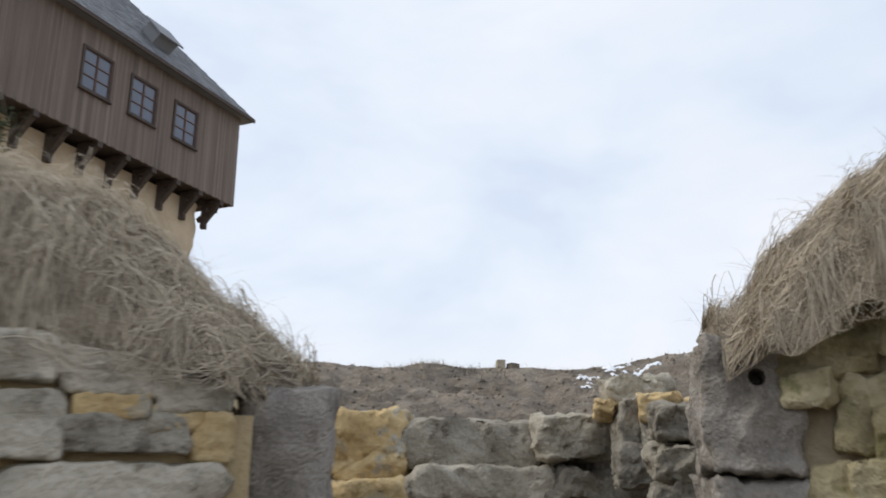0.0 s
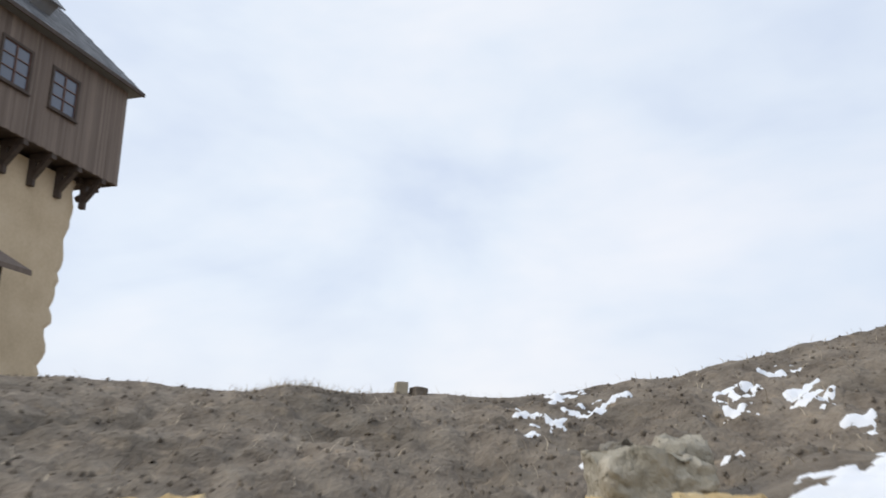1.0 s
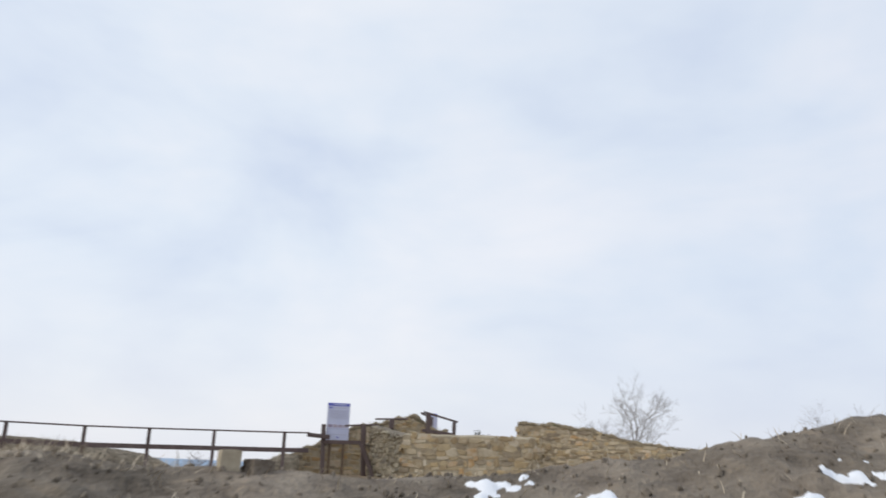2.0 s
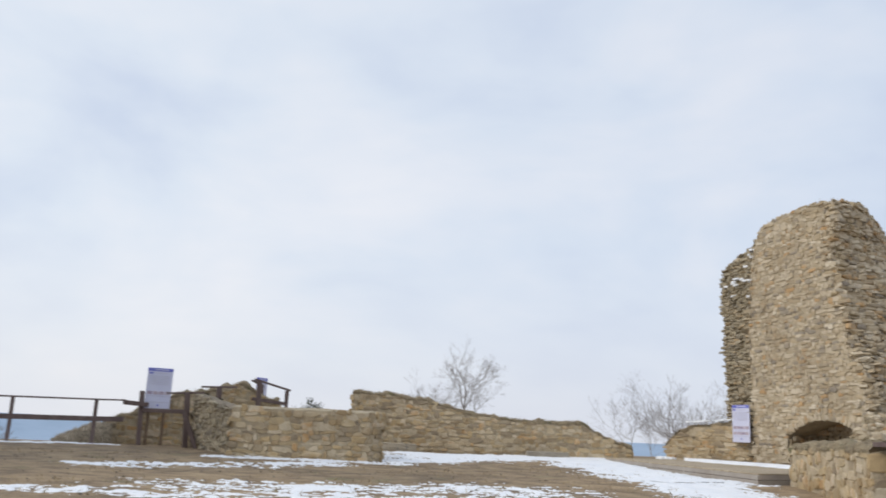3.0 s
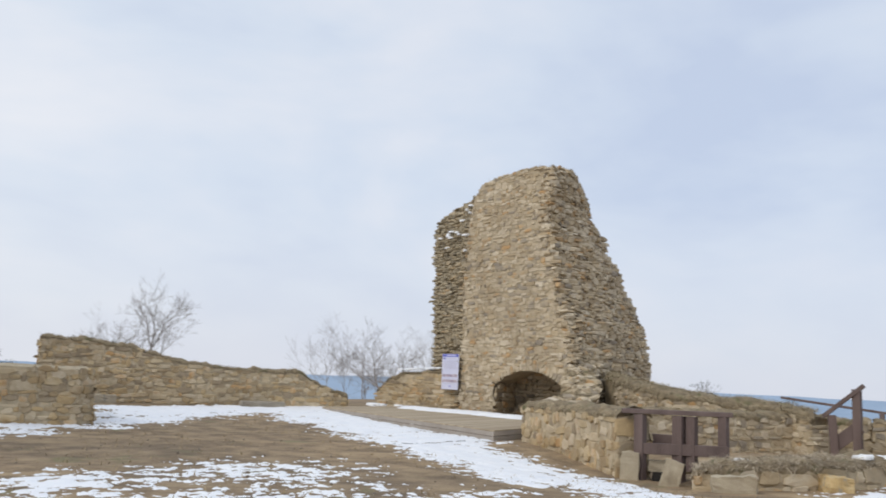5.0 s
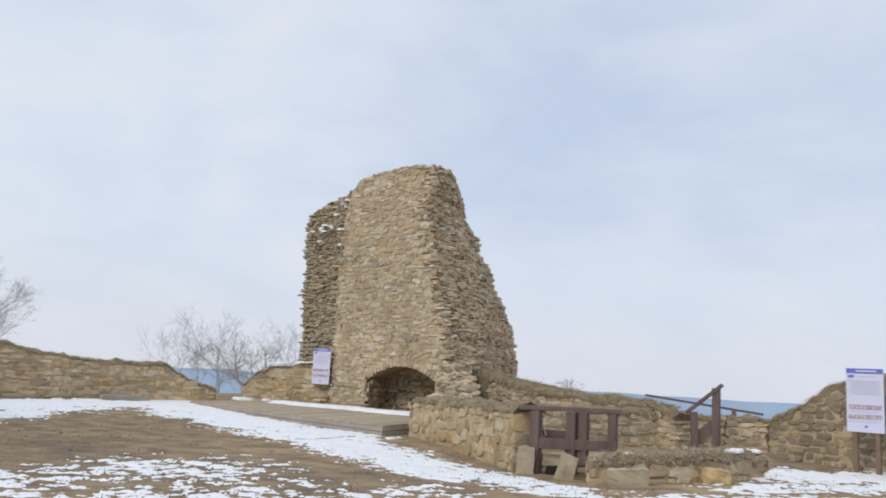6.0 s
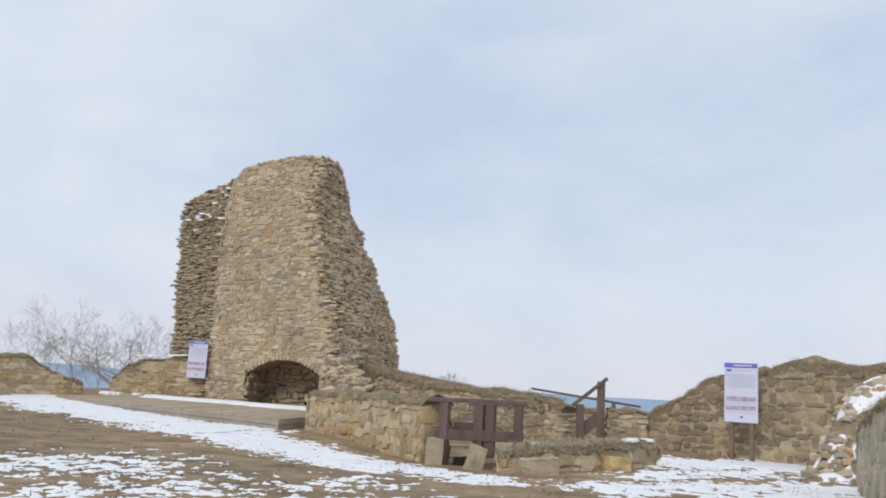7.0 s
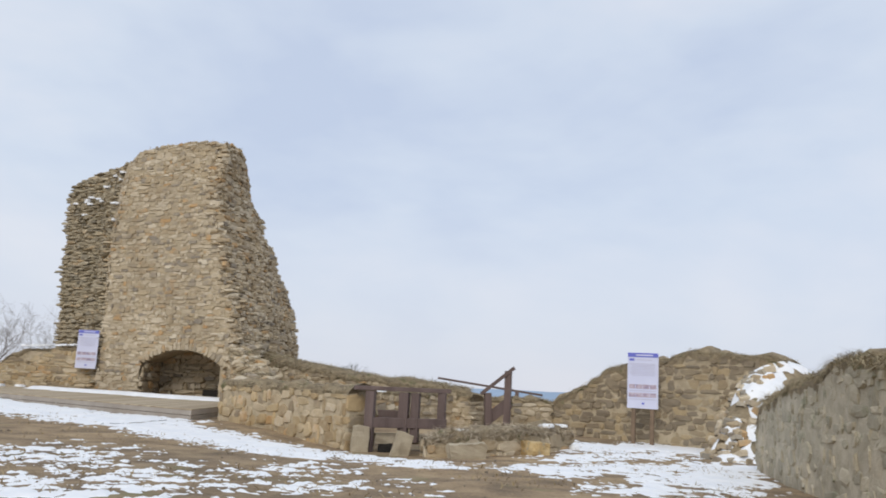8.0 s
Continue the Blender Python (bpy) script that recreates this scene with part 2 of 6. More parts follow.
PLASTER = material("cream_lime_render", [(0.2, (0.47, 0.37, 0.24)), (0.55, (0.58, 0.47, 0.32)), (0.9, (0.66, 0.55, 0.40))], scale=0.8, fine=9, bump=0.4, rough=0.93, spots=(0.52, 0.41, 0.26), spot_scale=0.6, spot_cut=0.6)
SLATE = material("blue_grey_slate", [(0.2, (0.115, 0.123, 0.137)), (0.55, (0.18, 0.19, 0.205)), (0.9, (0.25, 0.26, 0.275))], scale=2, fine=30, per_piece=0.6, bump=0.3, rough=0.55)
FRAMEWOOD = material("reddish_window_wood", [(0.2, (0.11, 0.055, 0.04)), (0.8, (0.17, 0.095, 0.072))], scale=5, fine=40, bump=0.2, rough=0.6)
CONCRETE = material("rough_sandstone_slab", [(0.2, (0.30, 0.25, 0.18)), (0.55, (0.42, 0.36, 0.265)), (0.9, (0.52, 0.455, 0.35))], scale=4, fine=60, bump=0.5, rough=0.92)
# bark made paler than wood to paint in the haze over far trees
BARK = material("haze_pale_bark", [(0.2, (0.25, 0.235, 0.23)), (0.8, (0.38, 0.36, 0.355))], scale=5, fine=40, bump=0.3, rough=0.9)
EVERGREEN = material("dark_evergreen_needles", [(0.1, (0.022, 0.032, 0.014)), (0.5, (0.045, 0.06, 0.024)), (0.9, (0.085, 0.095, 0.042))], scale=3, fine=30, per_piece=0.6, bump=0, rough=0.8)
BOARD = material("white_information_board", [(0.2, (0.62, 0.64, 0.83)), (0.8, (0.69, 0.71, 0.87))], scale=2, fine=20, bump=0, rough=0.45)
BLUE = material("blue_print", [(0.2, (0.13, 0.15, 0.55)), (0.8, (0.17, 0.19, 0.62))], scale=4, fine=30, bump=0, rough=0.45)
GREYPRINT = material("pale_grey_print", [(0.2, (0.50, 0.50, 0.62)), (0.8, (0.58, 0.58, 0.70))], scale=4, fine=30, bump=0, rough=0.45)
PHOTO = material("printed_photograph", [(0.25, (0.22, 0.21, 0.36)), (0.5, (0.46, 0.36, 0.42)), (0.75, (0.62, 0.60, 0.70))], scale=9, fine=40, bump=0, rough=0.45)
# the blue of distance haze is painted into the hills' base colour
HILL = material("haze_blue_hills", [(0.2, (0.25, 0.34, 0.46)), (0.8, (0.33, 0.43, 0.56))], scale=0.004, fine=0.03, bump=0, rough=1.0)
# near-black colour that stands in for the shade inside an opening
DARKHOLE = material("near_black_recess", [(0.2, (0.012, 0.011, 0.01)), (0.8, (0.03, 0.027, 0.024))], scale=5, fine=40, bump=0.3, rough=1.0)


def glass():
    m = bpy.data.materials.new("window_glass")
    m.use_nodes = True
    b = m.node_tree.nodes["Principled BSDF"]
    b.inputs["Base Color"].default_value = (0.10, 0.115, 0.15, 1)
    b.inputs["Roughness"].default_value = 0.12
    b.inputs["Specular IOR Level"].default_value = 0.9
    return m


GLASS = glass()


# ---- helpers of this scene ----
def part(name, bm, mat, parent=None, label="", smooth=False):
    me = bpy.data.meshes.new(name)
    bm.to_mesh(me)
    bm.free()
    me.materials.append(mat)
    if smooth:
        me.polygons.foreach_set("use_smooth", [True] * len(me.polygons))
    ob = new(name, me)
    ob.parent = parent
    if label:
        ob["label"] = label
    return ob


def raw(name, verts, faces, mat, parent=None, label="", smooth=False):
    me = bpy.data.meshes.new(name)
    me.from_pydata([tuple(v) for v in verts], [], [tuple(f) for f in faces])
    me.update()
    me.materials.append(mat)
    if smooth:
        me.polygons.foreach_set("use_smooth", [True] * len(me.polygons))
    ob = new(name, me)
    ob.parent = parent
    if label:
        ob["label"] = label
    return ob


def empty(name, label, category, group="", kind="", at=(0, 0, 0)):
    ob = new(name)
    ob.location = at
    return tagged(ob, label, category, group, kind)


def box(bm, size, m=None, bevel=0.0, jitter=0.0):
    """Adds a box of that size, its middle at m's origin."""
    got = bmesh.ops.create_cube(bm, size=1.0)["verts"]
    bmesh.ops.scale(bm, vec=size, verts=got)
    if bevel:
        edges = list({e for v in got for e in v.link_edges})
        got = list({v for f in bmesh.ops.bevel(bm, geom=edges, offset=bevel, segments=1, affect="EDGES", profile=0.6)["faces"] for v in f.verts} | {v for v in got if v.is_valid})
    if jitter:
        for v in got:
            v.co += Vector((random.uniform(-1, 1), random.uniform(-1, 1), random.uniform(-1, 1))) * jitter
    if m is not None:
        bmesh.ops.transform(bm, matrix=m, verts=got)
    return got


def bar(bm, a, b, w, h, bevel=0.006, jitter=0.0):
    """Adds a squared timber from a to b, w across and h high."""
    a, b = Vector(a), Vector(b)
    d = b - a
    side = d.cross(Vector((0, 0, 1)))
    side = side.normalized() if side.length > 1e-4 * d.length else Vector((1, 0, 0))
    y = d.normalized()
    z = side.cross(y).normalized()
    m = Matrix((side, y, z)).transposed().to_4x4()
    m.translation = (a + b) / 2
    box(bm, (w, d.length, h), m, bevel, jitter)


def upright(bm, x, y, z0, z1, w, d=None, turn=0.0, lean=0.0):
    box(bm, (w, d or w, z1 - z0), pose(x, y, (z0 + z1) / 2, lean, 0, turn), 0.008)


def smooth01(a, b, v):
    t = np.clip((v - a) / (b - a), 0, 1)
    return t * t * (3 - 2 * t)


def wavy(x, y, scale, seed=0.0):
    return noise.noise(Vector((x * scale, y * scale, seed)))


# ---- ground ----
def ground(x, y):
    g = 0.70 + 0.19 * smooth01(19, 29, y) * smooth01(3, 11, x)
    g += 0.05 * math.sin(0.31 * x + 0.5) * math.sin(0.27 * y) + 0.025 * wavy(x, y, 0.9, 3.0) + 0.012 * wavy(x, y, 3.5, 5.0)
    g -= 0.2 * math.exp(-(((x - 12.6) / 2.4) ** 2 + ((y - 12.6) / 2.6) ** 2))
    # the plateau breaks off beyond the fence and the walls
    far = max(y - 31.5 - 6 * smooth01(5, 12, x) + 0.03 * x, x - 34, -y - 14, -x - 26)
    g -= 9.0 * smooth01(0, 30, far) + 40 * smooth01(20, 500, far)
    # the ridge of dug soil in front of the cellar steps
    side = smooth01(-3.8, -2.2, x) * (1 - smooth01(3.4, 5.0, x))
    top = 1.0 + 0.115 * max(0.0, x - 0.9) ** 1.5 + 0.05 * max(0.0, -0.2 - x) ** 1.5 + 0.022 * wavy(x, y, 3.0, 8.0)
    top += 0.03 * math.exp(-((x - 0.1) / 0.15) ** 2)
    crest = 4.62 - 0.10 * (x - 0.5) ** 2
    if y > crest:
        ridge = top - (top - g) * float(smooth01(0, 1.9, y - crest))
    else:
        ridge = top - 0.275 * (crest - y) + (0.045 * wavy(x, y, 3.0, 1.0) + 0.034 * wavy(x, y, 8.0, 2.0) + 0.026 * wavy(x, y, 17.0, 4.0) + 0.014 * wavy(x, y, 36.0, 7.0)) * min(1.0, (crest - y) * 2 + 0.25)
        if x > 1.0:
            ridge += 0.05 * (x - 1.0)
    z = g + (max(ridge, g if y > crest else -9) - g) * side if y > 3.06 else g
    if y <= 3.06:
        # the cellar steps go down between the walls
        inside = smooth01(-0.6, -0.5, x) * (1 - smooth01(0.98, 1.12, x))
        bank = top - 0.275 * (crest - max(y, 2.0)) + 0.03 * wavy(x, y, 4.0, 6.0) + (0.05 * (x - 1.0) if x > 1 else 0) + 0.13 * math.exp(-((x - 1.3) / 0.34) ** 2 - ((y - 2.74) / 0.42) ** 2)
        pit = -0.95 + 1.15 * smooth01(-0.3, 2.9, y)
        near = smooth01(-7, -3, y) * smooth01(-5.0, -2.2, x) * (1 - smooth01(3.2, 6.0, x))
        z = g + (bank - g) * near
        fore = smooth01(1.5, 1.7, y)
        deep = max(inside, (1 - fore) * smooth01(-2.2, -1.9, x) * (1 - smooth01(2.5, 2.8, x)) * smooth01(-3.2, -2.8, y))
        z = z + (min(pit, z) - z) * deep
    return float(z)


def spaced(stretches):
    out = []
    for a, b, step in stretches:
        out += list(np.arange(a, b - 1e-6, step))
    return out + [stretches[-1][1]]


def build_ground():
    xs = spaced([(-2400, -400, 400), (-400, -60, 40), (-60, -12, 4), (-12, -3.4, 0.45), (-3.4, -1.7, 0.05), (-1.7, 2.9, 0.022), (2.9, 3.6, 0.05), (3.6, 20, 0.3), (20, 60, 2.5), (60, 400, 40), (400, 2800, 400)])
    ys = spaced([(-2400, -400, 400), (-400, -40, 40), (-40, -4, 3), (-4, 1.4, 0.25), (1.4, 2.9, 0.036), (2.9, 4.9, 0.022), (4.9, 5.6, 0.04), (5.6, 32, 0.3), (32, 60, 2.0), (60, 400, 40), (400, 2800, 400)])
    verts = [(x, y, ground(x, y)) for y in ys for x in xs]
    n = len(xs)
    faces = [(j * n + i, j * n + i + 1, (j + 1) * n + i + 1, (j + 1) * n + i) for j in range(len(ys) - 1) for i in range(n - 1)]
    ob = raw("ground", verts, faces, EARTH, smooth=True)
    ob.data.materials.append(DIRT)
    index = np.zeros(len(faces), dtype=np.int32)
    k = 0
    for j in range(len(ys) - 1):
        for i in range(n - 1):
            x, y = xs[i], ys[j]
            edge = 4.9 + 0.25 * wavy(x, y, 2.0, 9.0)
            rim = 0.7 * wavy(x, y, 0.9, 10.0) + 0.3 * wavy(x, y, 3.0, 11.0)
            if -3.4 + rim < x < 4.2 + rim and -5 + rim < y < edge:
                index[k] = 1
            k += 1
    ob.data.polygons.foreach_set("material_index", index)
    return tagged(ob, "trampled tan earth with dead grass and a dug soil ridge", "ground", kind="structure")


build_ground()


# ---- stones ----
def stone_shape(seed):
    """A rough faced stone: unit wide and high, its face one unit out towards -y."""
    r = random.Random(seed)
    ring = []
    cut = [r.uniform(0.08, 0.36) for _ in range(4)]
    for (sx, sz), c, turn in zip(((-1, -1), (1, -1), (1, 1), (-1, 1)), cut, (0, 1, 0, 1)):
        a, b = (sx * 0.5, sz * (0.5 - c)), (sx * (0.5 - c * r.uniform(0.5, 1.1)), sz * 0.5)
        ring += [a, b] if turn == 0 else [b, a]
    ring = [(0.97 * x + r.uniform(-0.11, 0.11), 0.97 * z + r.uniform(-0.12, 0.12)) for x, z in ring]
    verts = [(x, 0.6, z) for x, z in ring]
    verts += [(x * 0.99, -0.60 + r.uniform(-0.2, 0.15), z * 0.99) for x, z in ring]
    verts += [(x * 0.84 + r.uniform(-0.04, 0.04), -0.95 + r.uniform(-0.25, 0.16), z * 0.80 + r.uniform(-0.04, 0.04)) for x, z in ring]
    verts.append((r.uniform(-0.2, 0.2), -1.0 + r.uniform(-0.25, 0.1), r.uniform(-0.2, 0.2)))
    faces = []
    for k in range(8):
        j = (k + 1) % 8
        faces += [(k, j, 8 + j, 8 + k), (8 + k, 8 + j, 16 + j, 16 + k), (16 + k, 16 + j, 24)]
    return np.array(verts), faces


SHAPES = [stone_shape(s) for s in range(24)]
STONE_MESHES = {}


def stone_mesh(k, mat):
    if (k, mat.name) not in STONE_MESHES:
        me = bpy.data.meshes.new("stone")
        me.from_pydata([tuple(v) for v in SHAPES[k][0]], [], SHAPES[k][1])
        me.materials.append(mat)
        STONE_MESHES[k, mat.name] = me
    return STONE_MESHES[k, mat.name]


def along(path):
    p = np.array(path, float)
    seg = np.hypot(*np.diff(p, axis=0).T)
    s = np.r_[0, np.cumsum(seg)]

    def at(u):
        x, y = np.interp(u, s, p[:, 0]), np.interp(u, s, p[:, 1])
        i = min(max(np.searchsorted(s, u, side="right") - 1, 0), len(seg) - 1)
        d = (p[i + 1] - p[i]) / seg[i]
        return x, y, d
    return at, s[-1], s


def courses(path_at, z0, z1, fits, wide, high, depth=0.06, rough=1.0, seed=0):
    """Rows of stones on the outer side of a plan line: (pose, shape number, share of the length) for each stone."""
    r = random.Random(seed)
    out, z = [], z0
    while z < z1:
        h = high * r.uniform(0.6, 1.45)
        at, length, _ = along(path_at(z + h / 2))
        u = -r.uniform(0, wide * 0.5)
        while u < length:
            w = wide * r.choice((0.35, 0.5, 0.7, 0.8, 1.0, 1.2, 1.6)) * r.uniform(0.8, 1.25)
            mid, w0 = u + w / 2, w
            u += w
            if mid > length - 0.02 or mid < 0.02:
                continue
            zz = z + h / 2 + 0.3 * h * math.sin(mid * 1.7 + z * 3) + r.uniform(-0.28, 0.28) * h
            if not fits(mid / length, zz, mid, length):
                continue
            x, y, d = at(mid)
            n = (d[1], -d[0])
            dep = depth * r.uniform(0.5, 1.5)
            push = r.uniform(-0.4, 0.5) * depth * rough
            m = Matrix(((d[0], -n[0], 0), (d[1], -n[1], 0), (0, 0, 1))).to_4x4()
            m.translation = (x + n[0] * push, y + n[1] * push, zz)
            t = 5 * rough
            m = m @ pose(0, 0, 0, r.uniform(-t, t), r.uniform(-t, t), r.uniform(-t, t)) @ Matrix.Diagonal((w0 * 1.0, dep, h * r.choice((0.7, 0.9, 1.0, 1.1, 1.35)) * r.uniform(0.9, 1.1), 1))
            out.append((m, r.randrange(24), mid / length))
        z += h * 0.96
    return out


def set_stones(parent, stones, mat, near, limit=300, name="stone", pick=None):
    """The stones nearest to a plan point as pieces of their own, the others joined into one."""
    stones = sorted(stones, key=lambda s: (s[0].translation.xy - Vector(near)).length)
    for m, k, u in stones[:limit]:
        ob = new(name, stone_mesh(k, pick(m, k, u) if pick else mat))
        ob.parent = parent
        ob.matrix_basis = m
    rest = stones[limit:]
    if rest:
        verts, faces, base = [], [], 0
        for m, k, u in rest:
            v, f = SHAPES[k]
            a = np.array(m)
            verts.append(v @ a[:3, :3].T + a[:3, 3])
            faces += [tuple(i + base for i in q) for q in f]
            base += len(v)
        ob = raw("rubble", np.concatenate(verts), faces, mat, parent)
        ob["kind"] = "stuff"


def strands(name, spots, length, mat, label, droop=0.5, width=0.006, seed=0, parent=None, lie=0.6, bias=(0, 0), lean=None, curl=0.25):
    """Many thin bent stalks: spots gives the root of each one."""
    r = np.random.RandomState(seed)
    spots = np.array(spots)
    n = len(spots)
    ang = r.uniform(0, 2 * np.pi, n)
    flat = np.stack([np.cos(ang) + bias[0], np.sin(ang) + bias[1], 0 * ang], 1)
    flat /= np.maximum(np.linalg.norm(flat, axis=1, keepdims=True), 1e-6)
    L = length * r.uniform(0.4, 1.4, n)[:, None]
    tilt = r.uniform(lie * 0.4, min(lie * 1.5, 1.45), n)[:, None]
    if lean:
        tilt = r.uniform(lean[0], lean[1], n)[:, None]
    side = np.cross(flat, [0, 0, 1.0]) * (width * r.uniform(0.5, 1.3, n)[:, None])
    pts = []
    p = spots.copy()
    for k in range(4):
        taper = (1, 0.85, 0.55, 0.08)[k]
        pts += [p - side * taper, p + side * taper]
        a = tilt + droop * k * 0.55
        turn = r.normal(0, curl, n)[:, None]
        flat = flat * np.cos(turn) + np.cross(flat, [0, 0, 1.0]) * np.sin(turn)
        p = p + (flat * np.sin(a) + np.array([0, 0, 1.0]) * np.cos(a)) * L / 3
    verts = np.stack(pts, 1).reshape(-1, 3)
    faces = [(8 * i + 2 * k, 8 * i + 2 * k + 1, 8 * i + 2 * k + 3, 8 * i + 2 * k + 2) for i in range(n) for k in range(3)]
    ob = raw(name, verts, faces, mat, parent)
    return tagged(ob, label, "dry grass", kind="stuff")


def build_wall(name, label, path, base, tops, thick, stone=(0.27, 0.125), mat=STONE, core_mat=MORTAR, near=None, limit=300, ragged=0.05, cap=True, cap_len=0.16, cap_n=900, cap_mat=CAPGRASS, seed=0, depth=0.032, turf=0.09, gap=0.97, back=True, bed=0.3, top_stones=0):
    """A ruined rubble wall: core, stones on all sides, matted turf on its broken top. path runs left to right as its face is seen; tops: share of length, height."""
    holder = empty(name, label, "wall", kind="structure")
    at, length, _ = along(path)
    us, zs = [a for a, _ in tops], [b for _, b in tops]

    def top(u, k=1.0):
        return float(np.interp(u, us, zs)) + k * ragged * (wavy(u * length, seed, 1.7, seed) + 0.6 * wavy(u * length, seed, 5.0, seed + 4))
    n, m = max(4, int(length / 0.11)), 14
    verts, faces = [], []
    for i in range(n + 1):
        u = i / n
        x, y, d = at(u * length)
        nx, ny = d[1], -d[0]
        t = top(u)
        for k in range(m):
            z = base - 0.4 + (t - 0.05 - base + 0.4) * k / (m - 1)
            off = bed * depth * (1 + 0.9 * wavy(u * length, z, 2.6, seed) + 0.7 * wavy(u * length, z, 7.0, seed + 1)) if 0 < i < n else 0.0
            verts.append((x + nx * off, y + ny * off, z))
        for off, z in ((-thick * 0.5, t + 0.01), (-thick, t - 0.04), (-thick, base - 0.4)):
            verts.append((x + nx * off, y + ny * off, z))
    w = m + 3
    for i in range(n):
        for k in range(w - 1):
            a, b = i * w + k, (i + 1) * w + k
            faces.append((a, b, b + 1, a + 1))
    faces += [tuple(range(w))[::-1], tuple(n * w + k for k in range(w))]
    raw("core", verts, faces, core_mat, holder)
    z1 = max(zs) + 0.1
    fit = lambda u, z, s, ln: z < top(u) - 0.05
    stones = courses(lambda z: path, base, z1, fit, *stone, depth=depth, seed=seed)
    stones = [(m @ Matrix.Diagonal((gap, 1, gap, 1)), k, u) for m, k, u in stones]
    p = np.array(path, float)
    d0, d1 = (p[1] - p[0]) / np.linalg.norm(p[1] - p[0]), (p[-1] - p[-2]) / np.linalg.norm(p[-1] - p[-2])
    n0, n1 = np.array([d0[1], -d0[0]]), np.array([d1[1], -d1[0]])
    for k, (a, b, u) in enumerate(((p[0] - n0 * thick, p[0], 0.0), (p[-1], p[-1] - n1 * thick, 1.0))):
        stones += courses(lambda z, a=a, b=b: [a, b], base, z1, lambda q, z, s, ln, u=u: z < top(u) - 0.04, *stone, depth=depth, seed=seed + 7 + k)
    set_stones(holder, stones, mat, near if near is not None else p.mean(0), limit)
    if back:
        rear = [tuple(q) for q in (p - np.array([n0] * (len(p) - 1) + [n1]) * thick)[::-1]]
        set_stones(holder, courses(lambda z: rear, base, z1, lambda u, z, s, ln: z < top(1 - u) - 0.05, *stone, depth=depth, seed=seed + 3), mat, p.mean(0), 0)
    r = random.Random(seed + 17)
    for _ in range(top_stones):
        u, off, w = r.random() ** 1.3, r.uniform(-thick, 0.05), r.uniform(0.12, 0.34)
        x, y, d = at(u * length)
        ob = new("stone", stone_mesh(r.randrange(24), mat))
        ob.parent = holder
        ob.matrix_basis = pose(x + d[1] * off, y - d[0] * off, top(u) + 0.02, r.uniform(-30, 30), r.uniform(-20, 20), math.degrees(math.atan2(d[1], d[0])) + r.uniform(30, 150)) @ Matrix.Diagonal((w, w * 0.5, w * r.uniform(0.35, 0.6), 1))
    if cap:
        bm, row = bmesh.new(), []
        m = max(4, int(length / 0.10))
        for i in range(m + 1):
            u = i / m
            x, y, d = at(u * length)
            nx, ny = d[1], -d[0]
            t = top(u)
            lift = turf * (0.7 + 1.3 * wavy(u * length, 1.0, 3.1, seed + 2))
            ring = []
            for f, h in ((-0.02, -1.6), (0.045, -0.25), (-0.12 * thick, 0.8), (-0.5 * thick, 1.15), (-0.9 * thick, 0.8), (-thick - 0.06, -0.4)):
                ring.append(bm.verts.new((x + nx * f + 0.06 * wavy(x + f, y, 5.0, seed), y + ny * f + 0.06 * wavy(x, y + f, 5.0, seed + 1), t + h * lift + 0.06 * wavy(x * 2, y * 2 + f * 5, 3.0, seed) + 0.035 * wavy(x * 3 + f * 9, y * 3, 4.0, seed + 5))))
            row.append(ring)
        for a, b in zip(row, row[1:]):
            for k in range(5):
                bm.faces.new((a[k], b[k], b[k + 1], a[k + 1]))
        bm.faces.new(row[0][::-1])
        bm.faces.new(row[-1])
        part("turf_cap", bm, TURF, holder, "matted dead turf", smooth=True)
        r = random.Random(seed + 11)
        spots = []
        for _ in range(int(cap_n * length / 1.6)):
            u = r.random()
            x, y, d = at(u * length)
            off = r.uniform(-thick, 0.09)
            spots.append((x + d[1] * off, y - d[0] * off, top(u) + turf * 0.35 + (0.02 if off < 0 else -0.04)))
        strands("dry_grass", spots, cap_len, cap_mat, "tufts of dry straw grass on a ruined wall top", seed=seed, lean=(0.9, 2.2), droop=0.35, width=0.0042, curl=0.5)
    return holder


# ---- the tall tower ruin ----
FACE = lambda y: (22.8 + (y - 20.4) * 0.21, y)
T_Z = [0.6, 2.6, 3.9, 4.7, 5.6, 6.3, 6.9, 7.5, 8.2, 9.0, 9.9]
T_LEFT = [25.75, 25.72, 25.75, 25.78, 25.75, 25.70, 25.62, 25.52, 25.40, 25.1, 24.4]
T_RIGHT = [20.25, 20.22, 20.50, 20.70, 20.95, 21.08, 21.22, 21.38, 21.35, 21.2, 21.5]
T_BRX = [28.1, 28.0, 27.95, 27.8, 27.6, 27.5, 27.3, 27.2, 27.0, 26.9, 26.8]
T_BRY = [20.1, 20.25, 20.45, 20.75, 21.15, 21.3, 21.7, 21.85, 22.25, 22.4, 22.7]
T_BL = [29.9, 29.6, 29.6, 29.75, 29.75, 29.7, 29.75, 29.8, 29.8, 29.6, 29.0]


